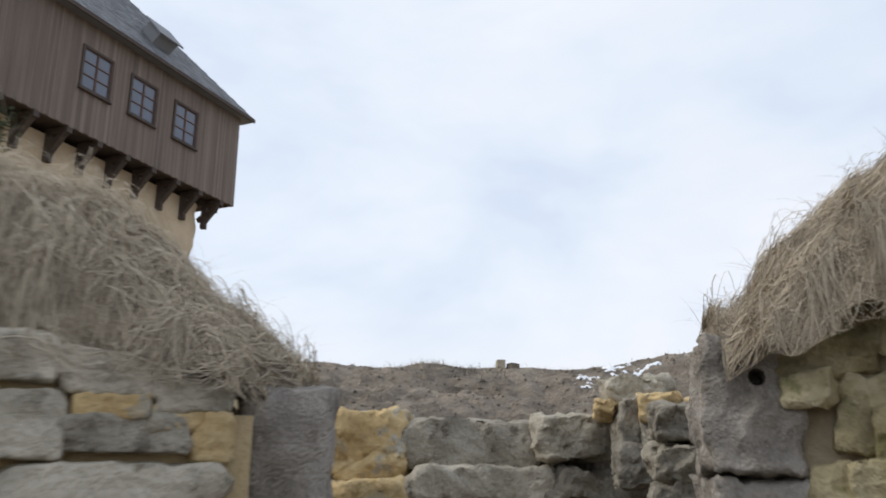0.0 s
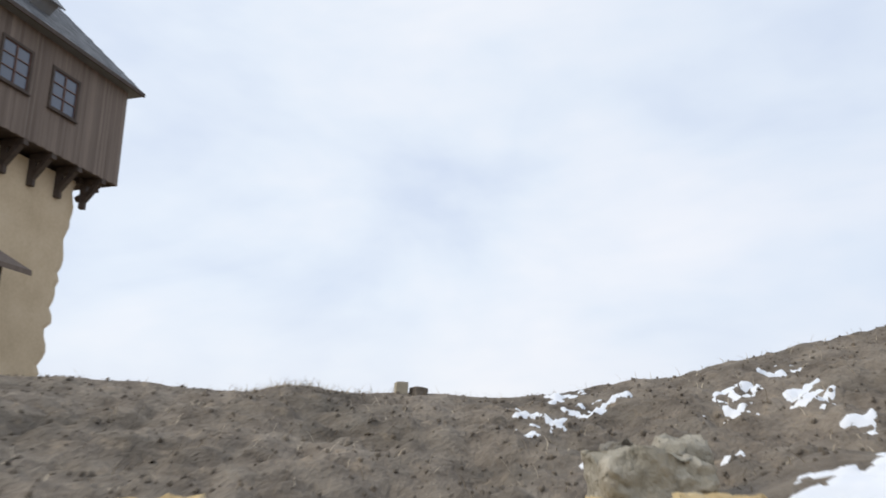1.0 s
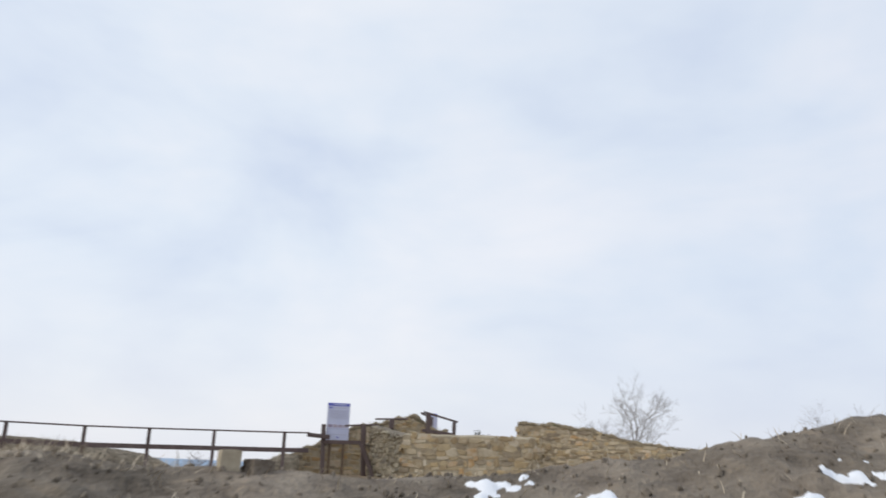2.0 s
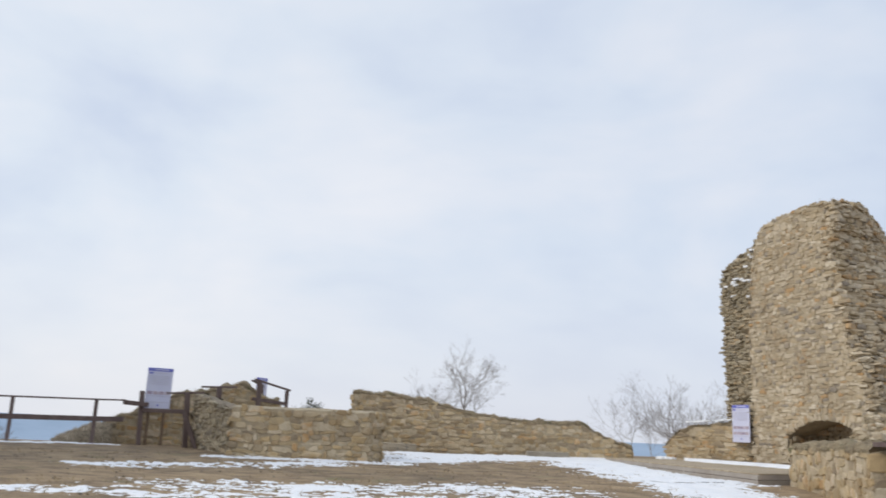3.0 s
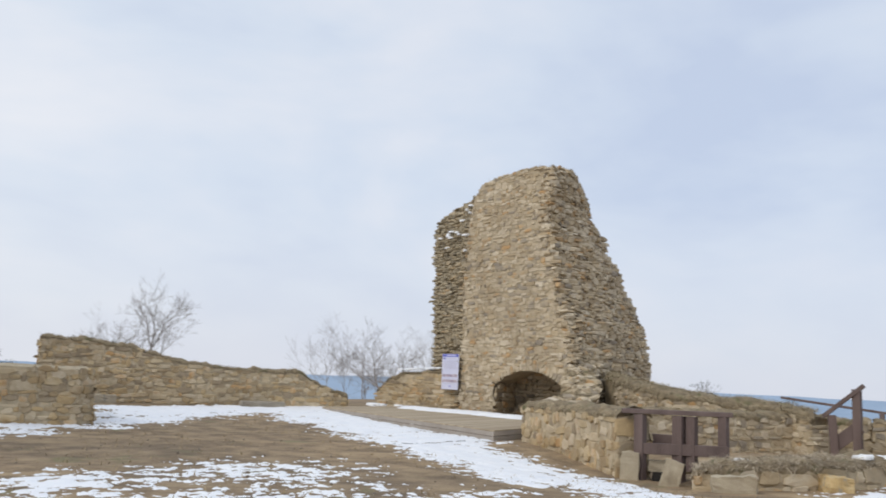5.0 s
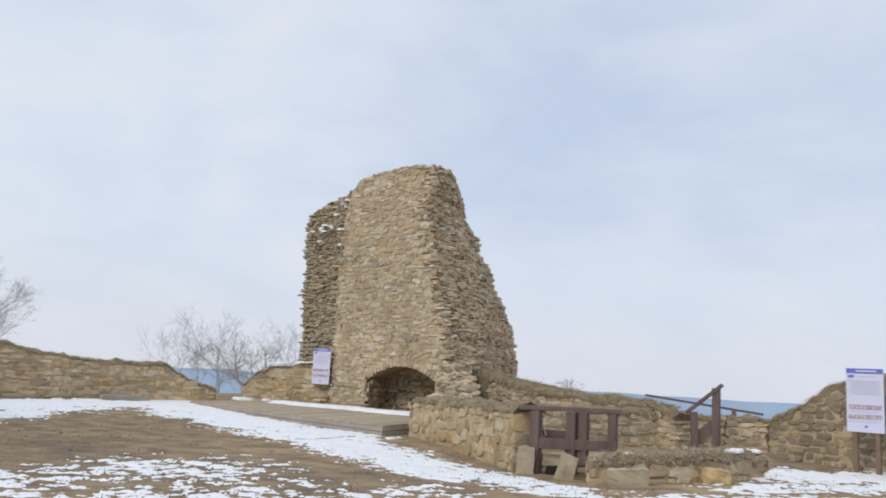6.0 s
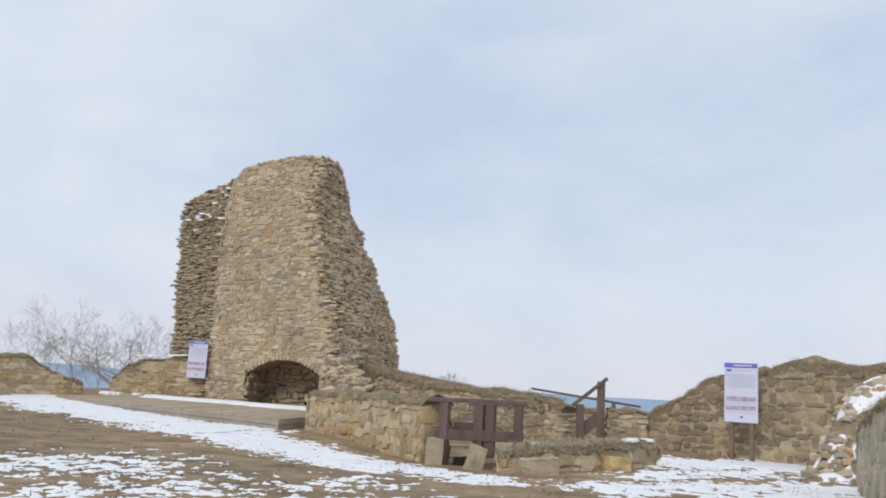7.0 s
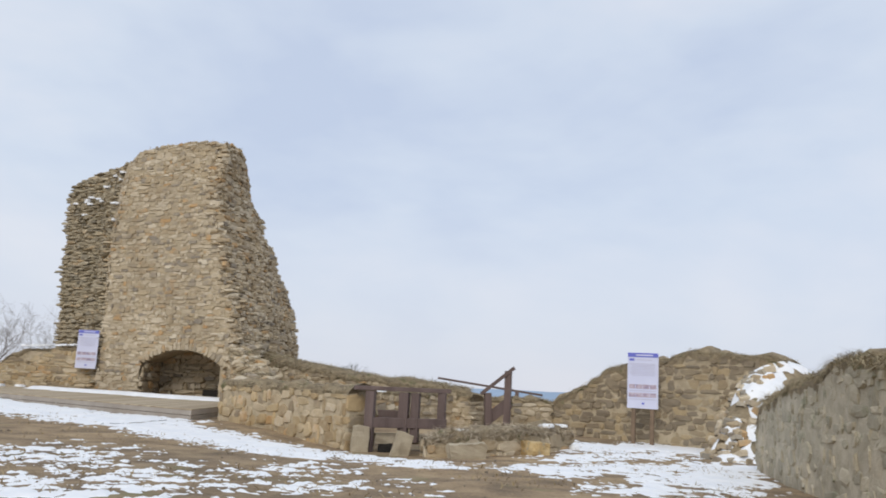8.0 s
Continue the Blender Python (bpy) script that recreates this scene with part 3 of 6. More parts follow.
def tower_line(z):
    """The tower's outline at a height: rear left, front left, front right, rear right."""
    wob = 0.10 * wavy(z, 2.0, 1.9, 1.0) + 0.07 * wavy(z, 3.0, 5.0, 2.0)
    wob2 = 0.12 * wavy(z, 7.0, 1.7, 5.0) + 0.08 * wavy(z, 3.0, 4.4, 6.0)
    l, rr = np.interp(z, T_Z, T_LEFT), np.interp(z, T_Z, T_RIGHT)
    fl, fr = FACE(l), FACE(rr)
    br = (np.interp(z, T_Z, T_BRX), np.interp(z, T_Z, T_BRY) + wob)
    bl = (26.75 + 0.3 * wob2, np.interp(z, T_Z, T_BL) + wob2)
    inner = (0.5 * (fl[0] + bl[0]) + 0.5, 0.5 * (fl[1] + bl[1]) - 0.25 + wob)
    mid = (0.5 * (fr[0] + br[0]) - 0.25, 0.5 * (fr[1] + br[1]) - 0.35 + wob2)
    return [bl, inner, fl, fr, mid, br]


def tower_top(u):
    return float(np.interp(u, [0, 0.16, 0.30, 0.40, 0.52, 0.62, 0.68, 0.76, 0.84, 1.0], [8.95, 9.35, 9.15, 9.35, 9.5, 9.5, 9.35, 9.5, 9.7, 9.3]))


ARCH_Y, ARCH_HALF, ARCH_SPRING, ARCH_RISE = 22.2, 1.62, 1.98, 0.46


def arch_top(y, grow=0.0):
    q = (y - ARCH_Y) / (ARCH_HALF + grow)
    return ARCH_SPRING + (ARCH_RISE + grow) * max(0.0, 1 - abs(q) ** 2.3)


def in_arch(y, z, grow=0.0):
    return abs(y - ARCH_Y) < ARCH_HALF + grow and 0.5 < z < arch_top(y, grow)


def build_tower():
    holder = empty("tower_ruin", "tall broken rubble stone tower with an arched recess", "ruined tower")
    bm, rings = bmesh.new(), []
    zs = list(np.arange(0.3, 9.75, 0.16))
    for z in zs:
        line = tower_line(max(z, 0.6))
        at, length, s = along(line)
        ring = []
        for k in range(100):
            u = k / 99
            x, y, d = at(u * length)
            zz = min(z, tower_top(u) - 0.06 + 0.08 * wavy(u * 20, 1.0, 1.0, 3.0))
            lift = 0.004 + 0.010 * wavy(u * length, z, 2.4, 5.0) + 0.010 * wavy(u * length, z, 6.5, 6.0)
            ring.append(bm.verts.new((x + d[1] * lift, y - d[0] * lift, zz)))
        for x, y, zt in ((28.6, 23.4, 8.4), (29.0, 25.8, 7.8), (28.4, 28.9, 7.9)):
            ring.append(bm.verts.new((x + 0.2 * wavy(z, x, 2.0), y + 0.2 * wavy(z, y, 2.0), min(z, zt))))
        rings.append(ring)
    for a, b in zip(rings, rings[1:]):
        for k in range(len(a)):
            j = (k + 1) % len(a)
            bm.faces.new((a[k], a[j], b[j], b[k]))
    bm.faces.new(rings[0][::-1])
    bm.faces.new(rings[-1])
    bmesh.ops.triangulate(bm, faces=[f for f in bm.faces if len(f.verts) > 4])
    body = part("core", bm, MORTAR, holder)
    # the recess is cut out of the mass
    cb, prof = bmesh.new(), []
    lo, hi = ARCH_Y - ARCH_HALF, ARCH_Y + ARCH_HALF
    for k in range(25):
        y = hi + (lo - hi) * k / 24
        prof.append((y, arch_top(y)))
    prof = [(hi, 0.4)] + prof + [(lo, 0.4)]
    f0 = [cb.verts.new((21.8, y, z)) for y, z in prof]
    f1 = [cb.verts.new((25.0, y + 0.2, z)) for y, z in prof]
    cb.faces.new(f0)
    cb.faces.new(f1[::-1])
    for k in range(len(prof)):
        j = (k + 1) % len(prof)
        cb.faces.new((f0[k], f1[k], f1[j], f0[j]))
    bmesh.ops.recalc_face_normals(cb, faces=cb.faces)
    cutter = part("cutter", cb, DARK_MORTAR)
    mod = body.modifiers.new("recess", "BOOLEAN")
    mod.operation, mod.object, mod.solver = "DIFFERENCE", cutter, "EXACT"
    bpy.context.view_layer.update()
    made = bpy.data.meshes.new_from_object(body.evaluated_get(bpy.context.evaluated_depsgraph_get()))
    body.modifiers.clear()
    body.data = made
    bpy.data.objects.remove(cutter)
    # stones
    def fits(u, z, s, ln):
        if z > tower_top(u) - 0.04:
            return False
        x, y, d = along(tower_line(z))[0](s)
        return not (21.5 < x < 24.2 and (in_arch(y, z, 0.12) or z < 0.5))
    stones = courses(tower_line, 0.75, 9.6, fits, 0.235, 0.10, depth=0.045, rough=1.0, seed=21)
    face, flank = [], []
    for m, k, u in stones:
        (face if 0.31 < u < 0.66 else flank).append((m, k, u))
    loose = []
    r = random.Random(5)
    for m, k, u in flank:
        z = m.translation.z
        ledge = 0.5 + 0.5 * math.sin(z * 5.3 + 2 * math.sin(z * 2.1))   # courses that stand out as ledges
        left = u < 0.5
        push = r.uniform(-0.02, 0.16) * ledge if r.random() < 0.6 else 0.0
        tilt = 5 if left else 9
        turn = pose(0, 0, 0, r.uniform(-tilt, tilt), r.uniform(-tilt, tilt), r.uniform(-18, 18))
        size = (1.5, 2.4, 0.85, 1) if left else (1.15, 1.9, 1.05, 1)
        loose.append((m @ turn @ Matrix.Translation((0, -push * 4, 0)) @ Matrix.Diagonal(size), k, u))
    face = [(m @ Matrix.Diagonal((1, 0.5, 1, 1)), k, u) for m, k, u in face]
    set_stones(holder, face, STONE, (22.9, 21.5), 300)
    # the left flank takes the stone painted darker for its shade
    set_stones(holder, [s for s in loose if s[2] < 0.5], FLANK_STONE, (24, 26), 120)
    set_stones(holder, [s for s in loose if s[2] >= 0.5], STONE, (23, 20.4), 150)
    # ring of arch stones
    for k in range(21):
        y = ARCH_Y + (ARCH_HALF + 0.06) * (1 - 2 * (k + 0.5) / 21)
        z = arch_top(y, 0.10) + 0.03
        ob = new("arch_stone", stone_mesh(k % 24, STONE))
        ob.parent = holder
        d = Vector((-0.205, -0.979, 0))
        m = Matrix(((d.x, -d.y, 0), (d.y, d.x, 0), (0, 0, 1))).to_4x4()
        m.translation = (FACE(y)[0] + 0.01, y, z)
        ob.matrix_basis = m @ pose(0, 0, 0, 0, -22 * (y - ARCH_Y) / ARCH_HALF, 0) @ Matrix.Diagonal((0.15, 0.04, 0.27, 1))
    # stones lining the recess
    inside = courses(lambda z: [(23.5, 23.78), (24.95, 23.98)], 0.9, 2.5, lambda u, z, s, ln: z < 2.0, 0.34, 0.15, depth=0.05, seed=33)
    inside += courses(lambda z: [(24.93, 23.98), (24.93, 20.85)], 0.9, 2.5, lambda u, z, s, ln: in_arch(23.8 - 3.2 * u, z), 0.34, 0.15, depth=0.05, seed=34)
    set_stones(holder, inside, STONE, (24, 23.5), 0)
    # near-black bar low at the back of the recess
    bm = bmesh.new()
    bar(bm, (24.6, 22.0, 1.08), (24.5, 20.95, 1.08), 0.4, 0.2)
    part("ledge", bm, DARKHOLE, holder)
    # turf and snow lodged on the ragged top and ledges
    spots, rr = [], random.Random(9)
    for _ in range(700):
        u = rr.random()
        at, length, _s = along(tower_line(9.2))
        x, y, d = at(u * length)
        inn = rr.uniform(0, 1.2)
        spots.append((x - d[1] * inn, y + d[0] * inn, tower_top(u) - 0.04))
    strands("dry_grass", spots, 0.14, CAPGRASS, "short dead grass on the broken tower top", seed=4, lie=0.8, width=0.006)
    return holder


build_tower()


# ---- snow ----
SNOW_SPOTS = [  # x, y to x, y; half width; how closed it is
    (9.6, 23.9, 13.5, 26.5, 1.3, 1.0), (12.5, 27.0, 18.5, 28.0, 1.7, 1.2), (16.8, 25.4, 13.4, 18.0, 1.5, 1.3), (13.2, 18.0, 10.6, 12.7, 1.15, 1.25),
    (10.8, 12.6, 9.4, 10.6, 0.6, 0.9), (5.0, 24.0, 8.6, 22.2, 0.45, 0.9), (3.4, 15.2, 7.4, 15.0, 1.2, 0.58), (4.0, 13.6, 6.6, 12.0, 1.5, 0.46), (5.4, 13.6, 6.0, 12.4, 0.8, 0.5),
    (1.0, 14.3, 2.8, 13.9, 0.6, 0.6), (15.2, 9.2, 18.0, 6.4, 1.1, 1.2), (12.6, 8.9, 16.5, 6.4, 0.7, 0.8), (10.2, 8.9, 13.0, 6.6, 1.0, 0.85), (8.0, 8.0, 11.4, 6.9, 0.7, 0.75), (9.2, 6.9, 13.2, 6.4, 0.6, 1.0), (-4.0, 29.9, 3.0, 29.6, 0.4, 1.0),
    (2.2, 20.2, 6.6, 21.8, 0.7, 0.55),
]


def snow_depth(x, y):
    best = -1.0
    for x0, y0, x1, y1, r, s in SNOW_SPOTS:
        dx, dy = x1 - x0, y1 - y0
        t = min(1.0, max(0.0, ((x - x0) * dx + (y - y0) * dy) / (dx * dx + dy * dy)))
        d = math.hypot(x - x0 - t * dx, y - y0 - t * dy)
        best = max(best, s * (1 - (d / (r * 1.25)) ** 2))
    if best < -0.6:
        return -1.0
    n = 0.45 * wavy(x, y, 0.8, 21.0) + 0.5 * wavy(x, y, 2.4, 22.0) + 0.8 * wavy(x * 0.8, y, 5.0, 23.0) + 0.75 * wavy(x, y, 12.0, 24.0) + 0.5 * wavy(x, y, 26.0, 25.0)
    return best * 0.85 - 0.50 + n * 0.95


def build_snow(name, x0, x1, y0, y1, step, depth, high, label, base=ground):
    nx, ny = int((x1 - x0) / step), int((y1 - y0) / step)
    got, verts, faces = {}, [], []
    val = [[depth(x0 + i * step, y0 + j * step) for i in range(nx + 1)] for j in range(ny + 1)]

    def vert(i, j):
        if (i, j) not in got:
            got[i, j] = len(verts)
            x, y = x0 + i * step, y0 + j * step
            v = val[j][i]
            verts.append((x, y, base(x, y) + max(-0.06, min(high, v * high * 2.2))))
        return got[i, j]
    for j in range(ny):
        for i in range(nx):
            if max(val[j][i], val[j][i + 1], val[j + 1][i], val[j + 1][i + 1]) > 0:
                faces.append((vert(i, j), vert(i + 1, j), vert(i + 1, j + 1), vert(i, j + 1)))
    return tagged(raw(name, verts, faces, SNOW, smooth=True), label, "snow", kind="stuff")


build_snow("snow_patches", -4.6, 20.2, 17.0, 30.4, 0.07, snow_depth, 0.03, "thin old snow lying in patches on the courtyard")
build_snow("snow_patches", -0.5, 18.8, 5.0, 17.0, 0.04, snow_depth, 0.02, "thin old snow in streaks on the trampled earth")


def ridge_snow(x, y):
    best = -1
    for cx, cy, rx, ry, k in ((0.96, 4.2, 0.09, 0.10, 1), (0.97, 4.02, 0.06, 0.07, 1), (0.86, 3.82, 0.06, 0.07, 1), (1.15, 4.21, 0.09, 0.07, 1), (1.27, 4.28, 0.07, 0.08, 1), (1.14, 4.48, 0.12, 0.06, 1),
                              (1.62, 3.99, 0.10, 0.10, 1), (1.83, 4.1, 0.07, 0.07, 1), (1.72, 3.73, 0.09, 0.14, 1.1), (1.49, 3.79, 0.09, 0.06, 1), (1.68, 3.42, 0.06, 0.08, 1), (1.33, 3.42, 0.05, 0.05, 1), (0.95, 3.46, 0.04, 0.06, 1),
                              (1.34, 2.62, 0.34, 0.28, 2.2), (0.80, 2.90, 0.05, 0.07, 1.4)):
        best = max(best, k * (1 - ((x - cx) / rx) ** 2 - ((y - cy) / ry) ** 2))
    return max(best, -1) * 0.55 - 0.38 + 0.8 * wavy(x, y, 14.0, 31.0) + 0.8 * wavy(x, y, 31.0, 32.0)


build_snow("snow_scraps", 0.6, 2.2, 2.2, 4.7, 0.012, ridge_snow, 0.012, "small scraps of snow on the soil ridge")

# ---- the courtyard walls ----
build_wall("wall_back", "low broken rubble stone wall with a turf top", [(11.2, 31.9), (13.3, 30.95), (16.3, 29.6), (20.25, 27.8)], 0.85,
           [(0, 2.78), (0.13, 2.75), (0.26, 2.62), (0.42, 2.2), (0.55, 2.08), (0.7, 2.04), (0.82, 2.05), (0.9, 1.6), (1.0, 1.3)], 0.7, near=(15, 30.2), mat=WARM_STONE, seed=41, turf=0.1)
build_wall("wall_round", "low curved rubble stone wall with a clean top", [(5.3, 24.45), (6.1, 24.0), (7.3, 23.4), (8.3, 22.95), (8.65, 23.1)], 0.65,
           [(0, 1.92), (0.5, 1.93), (1.0, 1.93)], 0.55, near=(6.8, 23.6), mat=WARM_STONE, seed=43, ragged=0.02, cap=False)
build_wall("wall_return", "short rubble stone wall behind the curved one", [(8.65, 23.1), (9.3, 25.6)], 0.65, [(0, 1.9), (1, 1.75)], 0.5, near=(8.7, 23.3), limit=60, mat=WARM_STONE, seed=44, ragged=0.03, cap=False)
build_wall("wall_left", "rubble stone ruin with a stepped turf top", [(2.8, 31.2), (4.45, 30.8), (5.9, 30.4), (7.3, 30.1), (8.0, 29.9)], 0.6,
           [(0, 0.95), (0.1, 1.5), (0.3, 1.78), (0.42, 2.3), (0.65, 2.5), (0.8, 2.7), (0.9, 2.35), (1.0, 2.2)], 1.0, near=(5.5, 30), mat=WARM_STONE, seed=45, turf=0.1)
build_wall("wall_stair", "dark rubble side wall of a stairwell", [(5.25, 29.0), (5.3, 27.4), (5.35, 24.6)], 0.3, [(0, 2.3), (0.6, 2.05), (1, 1.9)], 0.3, near=(5.0, 25), limit=80, seed=46, cap=False, mat=FLANK_STONE, core_mat=DARK_MORTAR, depth=0.045, stone=(0.30, 0.10))
build_wall("wall_beside_tower", "low rubble stone wall joining the tower, snow on top", [(22.75, 28.9), (23.3, 27.9), (23.95, 26.4), (24.2, 25.75)], 0.8, [(0, 1.5), (0.12, 1.95), (0.3, 2.2), (1.0, 2.4)], 0.8, near=(23, 27.6), limit=200, mat=WARM_STONE, seed=47)
build_wall("wall_entrance", "rubble stone wall with a thick turf top", [(15.4, 16.75), (14.3, 15.1), (13.3, 13.6), (12.75, 12.85)], 0.4,
           [(0, 1.5), (0.15, 1.55), (0.5, 1.55), (1.0, 1.52)], 0.55, stone=(0.27, 0.17), near=(13.2, 13.5), mat=WARM_STONE, seed=48, turf=0.12, cap_len=0.13, cap_n=900, gap=0.93)
build_wall("wall_behind_gate", "rubble stone wall of the sunken entrance", [(14.7, 15.1), (16.8, 14.2), (19.6, 12.9), (21.2, 11.9), (21.4, 11.2)], 0.1, [(0, 1.5), (0.4, 1.52), (0.8, 1.5), (1.0, 1.45)], 0.7, near=(18, 13.6), seed=49, turf=0.1, gap=0.93)
build_wall("wall_low", "low turf-topped rubble wall beside the sunken entrance", [(12.15, 11.25), (12.35, 10.75), (13.0, 10.1), (13.7, 9.6), (14.9, 9.1)], 0.4,
           [(0, 0.78), (0.15, 0.9), (0.6, 0.98), (1.0, 0.98)], 0.8, stone=(0.32, 0.17), near=(13, 10), limit=120, seed=50, turf=0.12, cap_n=3600, cap_len=0.2, cap_mat=STRAW)
build_wall("wall_sign", "broken rubble stone wall with a turf top behind the board", [(19.75, 9.85), (18.65, 8.15), (17.65, 6.65), (16.5, 5.0)], 0.6,
           [(0, 1.45), (0.1, 1.7), (0.28, 2.3), (0.42, 2.42), (0.47, 2.42), (0.55, 2.6), (0.64, 2.7), (0.8, 2.68), (1.0, 2.5)], 0.9, stone=(0.29, 0.125), mat=SIGNWALL, core_mat=MORTAR, near=(18, 7.8), seed=51, turf=0.17, cap_len=0.14, cap_n=2600, gap=0.95, depth=0.03, bed=0.45, ragged=0.12)
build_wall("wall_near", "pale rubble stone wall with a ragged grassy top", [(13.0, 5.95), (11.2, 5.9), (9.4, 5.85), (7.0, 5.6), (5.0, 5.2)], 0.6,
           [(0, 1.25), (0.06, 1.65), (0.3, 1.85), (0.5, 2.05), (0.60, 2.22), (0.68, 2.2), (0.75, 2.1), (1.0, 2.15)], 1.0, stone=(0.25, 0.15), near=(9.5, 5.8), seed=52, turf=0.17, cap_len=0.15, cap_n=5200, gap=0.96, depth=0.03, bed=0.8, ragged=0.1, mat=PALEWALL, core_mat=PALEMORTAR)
build_wall("wall_far", "low rubble stone wall at the handrail", [(21.3, 11.1), (21.5, 10.4), (21.6, 9.9)], 0.5, [(0, 1.5), (0.6, 1.5), (1, 1.38)], 0.6, near=(21.4, 11), limit=80, seed=53, turf=0.08)


def build_bank():
    """The grassy bank that runs down from the tower behind the entrance wall."""
    line = [(24.6, 19.9, 2.5), (23.4, 18.9, 2.4), (22.2, 17.6, 2.26), (21.2, 16.0, 2.05), (21.4, 14.6, 1.92), (21.2, 13.2, 1.84), (20.6, 12.2, 1.7)]
    bm, rows, spots = bmesh.new(), [], []
    p = np.array(line)
    n = 60
    for i in range(n + 1):
        q = i / n * (len(p) - 1)
        x, y, z = (np.interp(q, range(len(p)), p[:, k]) for k in range(3))
        row = []
        for k in range(13):
            v = k / 12 * 2 - 1
            off = -0.75 + (v + 1) * 1.8
            zz = z - (0.16 * off ** 2 if off > 0 else 0.30 * off ** 2) + 0.08 * wavy(x + off, y, 1.6, 3.0) + 0.03 * wavy(x + off, y, 6.0, 4.0)
            zz = max(zz, 0.45)
            row.append(bm.verts.new((x + off * 0.9, y + off * 0.30, zz)))
            if zz > 0.8:
                for _ in range(30):
                    spots.append((x + off * 0.9 + random.uniform(-0.2, 0.2), y + off * 0.3 + random.uniform(-0.12, 0.12), zz - 0.01))
        rows.append(row)
    for a, b in zip(rows, rows[1:]):
        for k in range(12):
            bm.faces.new((a[k], a[k + 1], b[k + 1], b[k]))
    base = [bm.verts.new((r[0].co.x - 0.02, r[0].co.y, 0.3)) for r in rows]
    for k in range(n):
        bm.faces.new((base[k], rows[k][0], rows[k + 1][0], base[k + 1]))
    ob = part("grass_bank", bm, TURF, smooth=True)
    tagged(ob, "sloping bank of dead turf beside the tower", "bank", kind="structure")
    strands("dry_grass", spots, 0.17, CAPGRASS, "dead grass on the sloping bank", seed=61, lean=(0.8, 1.9), droop=0.35, width=0.005, curl=0.5)


build_bank()
build_wall("wall_bank", "rubble stone wall holding the grassy bank", [(22.6, 18.55), (21.5, 17.35), (20.5, 15.8), (20.65, 14.4), (20.45, 13.0), (19.9, 12.0)], 0.5, [(0, 2.15), (0.2, 2.05), (0.45, 1.82), (0.65, 1.72), (0.85, 1.62), (1.0, 1.45)], 0.5, near=(20.4, 14), limit=120, seed=55, turf=0.12, back=False)
build_wall("wall_under_bank", "rubble stone spur wall at the tower foot", [(22.7, 20.3), (20.6, 18.9), (18.2, 17.6), (16.0, 16.7)], 0.6, [(0, 2.55), (0.12, 2.3), (0.4, 1.9), (0.7, 1.66), (1.0, 1.45)], 0.8, near=(18, 17.7), limit=150, seed=54, turf=0.04, cap_n=3000, ragged=0.12, top_stones=130)


# ---- the timber deck ----
def build_deck():
    holder = empty("timber_deck", "weathered timber deck with a low fascia, snow at its edge", "deck")
    a, b = np.array([14.75, 17.05]), np.array([18.6, 27.2])
    across = np.array([0.972, 0.235])
    d = (b - a) / np.linalg.norm(b - a)
    length = np.linalg.norm(b - a)
    z, w = 0.965, 0.145
    n = int(length / w)
    for k in range(n):
        s = (k + 0.5) * w
        p0, p1 = a + d * s, a + d * s + across * (6.6 - 0.12 * s)
        bm = bmesh.new()
        bar(bm, (*p0, z - 0.014), (*p1, z - 0.014), w - 0.008, 0.028, 0.003)
        part("board", bm, DECKWOOD, holder)
    for k, (z0, z1) in enumerate(((0.835, 0.935), (0.62, 0.825))):
        for p0, p1 in ((a, b), (a, a + across * 6.4)):
            nrm = np.array([(p1 - p0)[1], -(p1 - p0)[0]])
            nrm /= np.linalg.norm(nrm)
            if nrm @ (a - (b + across * 3)) < 0:
                nrm = -nrm
            o = nrm * 0.0
            bm = bmesh.new()
            bar(bm, (*(p0 + o - (p1 - p0) / np.linalg.norm(p1 - p0) * 0.02), (z0 + z1) / 2), (*(p1 + o), (z0 + z1) / 2), 0.03, z1 - z0, 0.004)
            part("fascia", bm, FASCIA, holder)
    return holder


build_deck()


# ---- information boards ----
def build_sign(x, y, z0, z1, width, turn, foot, label, legs=True, rows=2):
    """A printed board; its face looks towards -y turned by turn degrees."""
    holder = empty("information_board", label, "sign", "information boards", at=(x, y, 0))
    holder.rotation_euler = (0, 0, radians(turn))
    h = z1 - z0
    if legs:
        for sx in (-0.3, 0.3):
            bm = bmesh.new()
            upright(bm, sx * width, 0.06, foot - 0.2, z0 + h * 0.5, 0.09)
            part("post", bm, TRIM_POST, holder, "brown timber post")
    bm = bmesh.new()
    box(bm, (width, 0.025, h), pose(0, 0, (z0 + z1) / 2), 0.004)
    panel = part("panel", bm, BOARD, holder)

    def print_on(name, cx, cz, w, hh, mat, lift=0.016):
        bm = bmesh.new()
        box(bm, (w * width, 0.006, hh * h), pose(cx * width, -lift, z0 + cz * h))
        part(name, bm, mat, panel)
    print_on("header", 0, 0.955, 0.98, 0.075, BLUE)
    print_on("title_bar", 0.05, 0.955, 0.55, 0.022, BOARD, 0.021)
    print_on("logo", -0.36, 0.87, 0.16, 0.04, BLUE)
    print_on("text_bar", 0.05, 0.87, 0.5, 0.012, GREYPRINT)
    for k in range(9):
        print_on("text_bar", -0.02 + 0.02 * (k % 3), 0.80 - 0.026 * k, 0.84 - 0.05 * (k % 3), 0.008, GREYPRINT)
    for row in range(rows):
        for k in range(4):
            print_on("photograph", -0.34 + 0.225 * k, (0.39, 0.24)[row], 0.205, 0.075, PHOTO)
    print_on("text_bar", 0, 0.315, 0.86, 0.012, GREYPRINT)
    print_on("text_bar", 0, 0.165, 0.86, 0.012, GREYPRINT)
    print_on("logo", 0.02, 0.09, 0.08, 0.035, BLUE)
    return holder


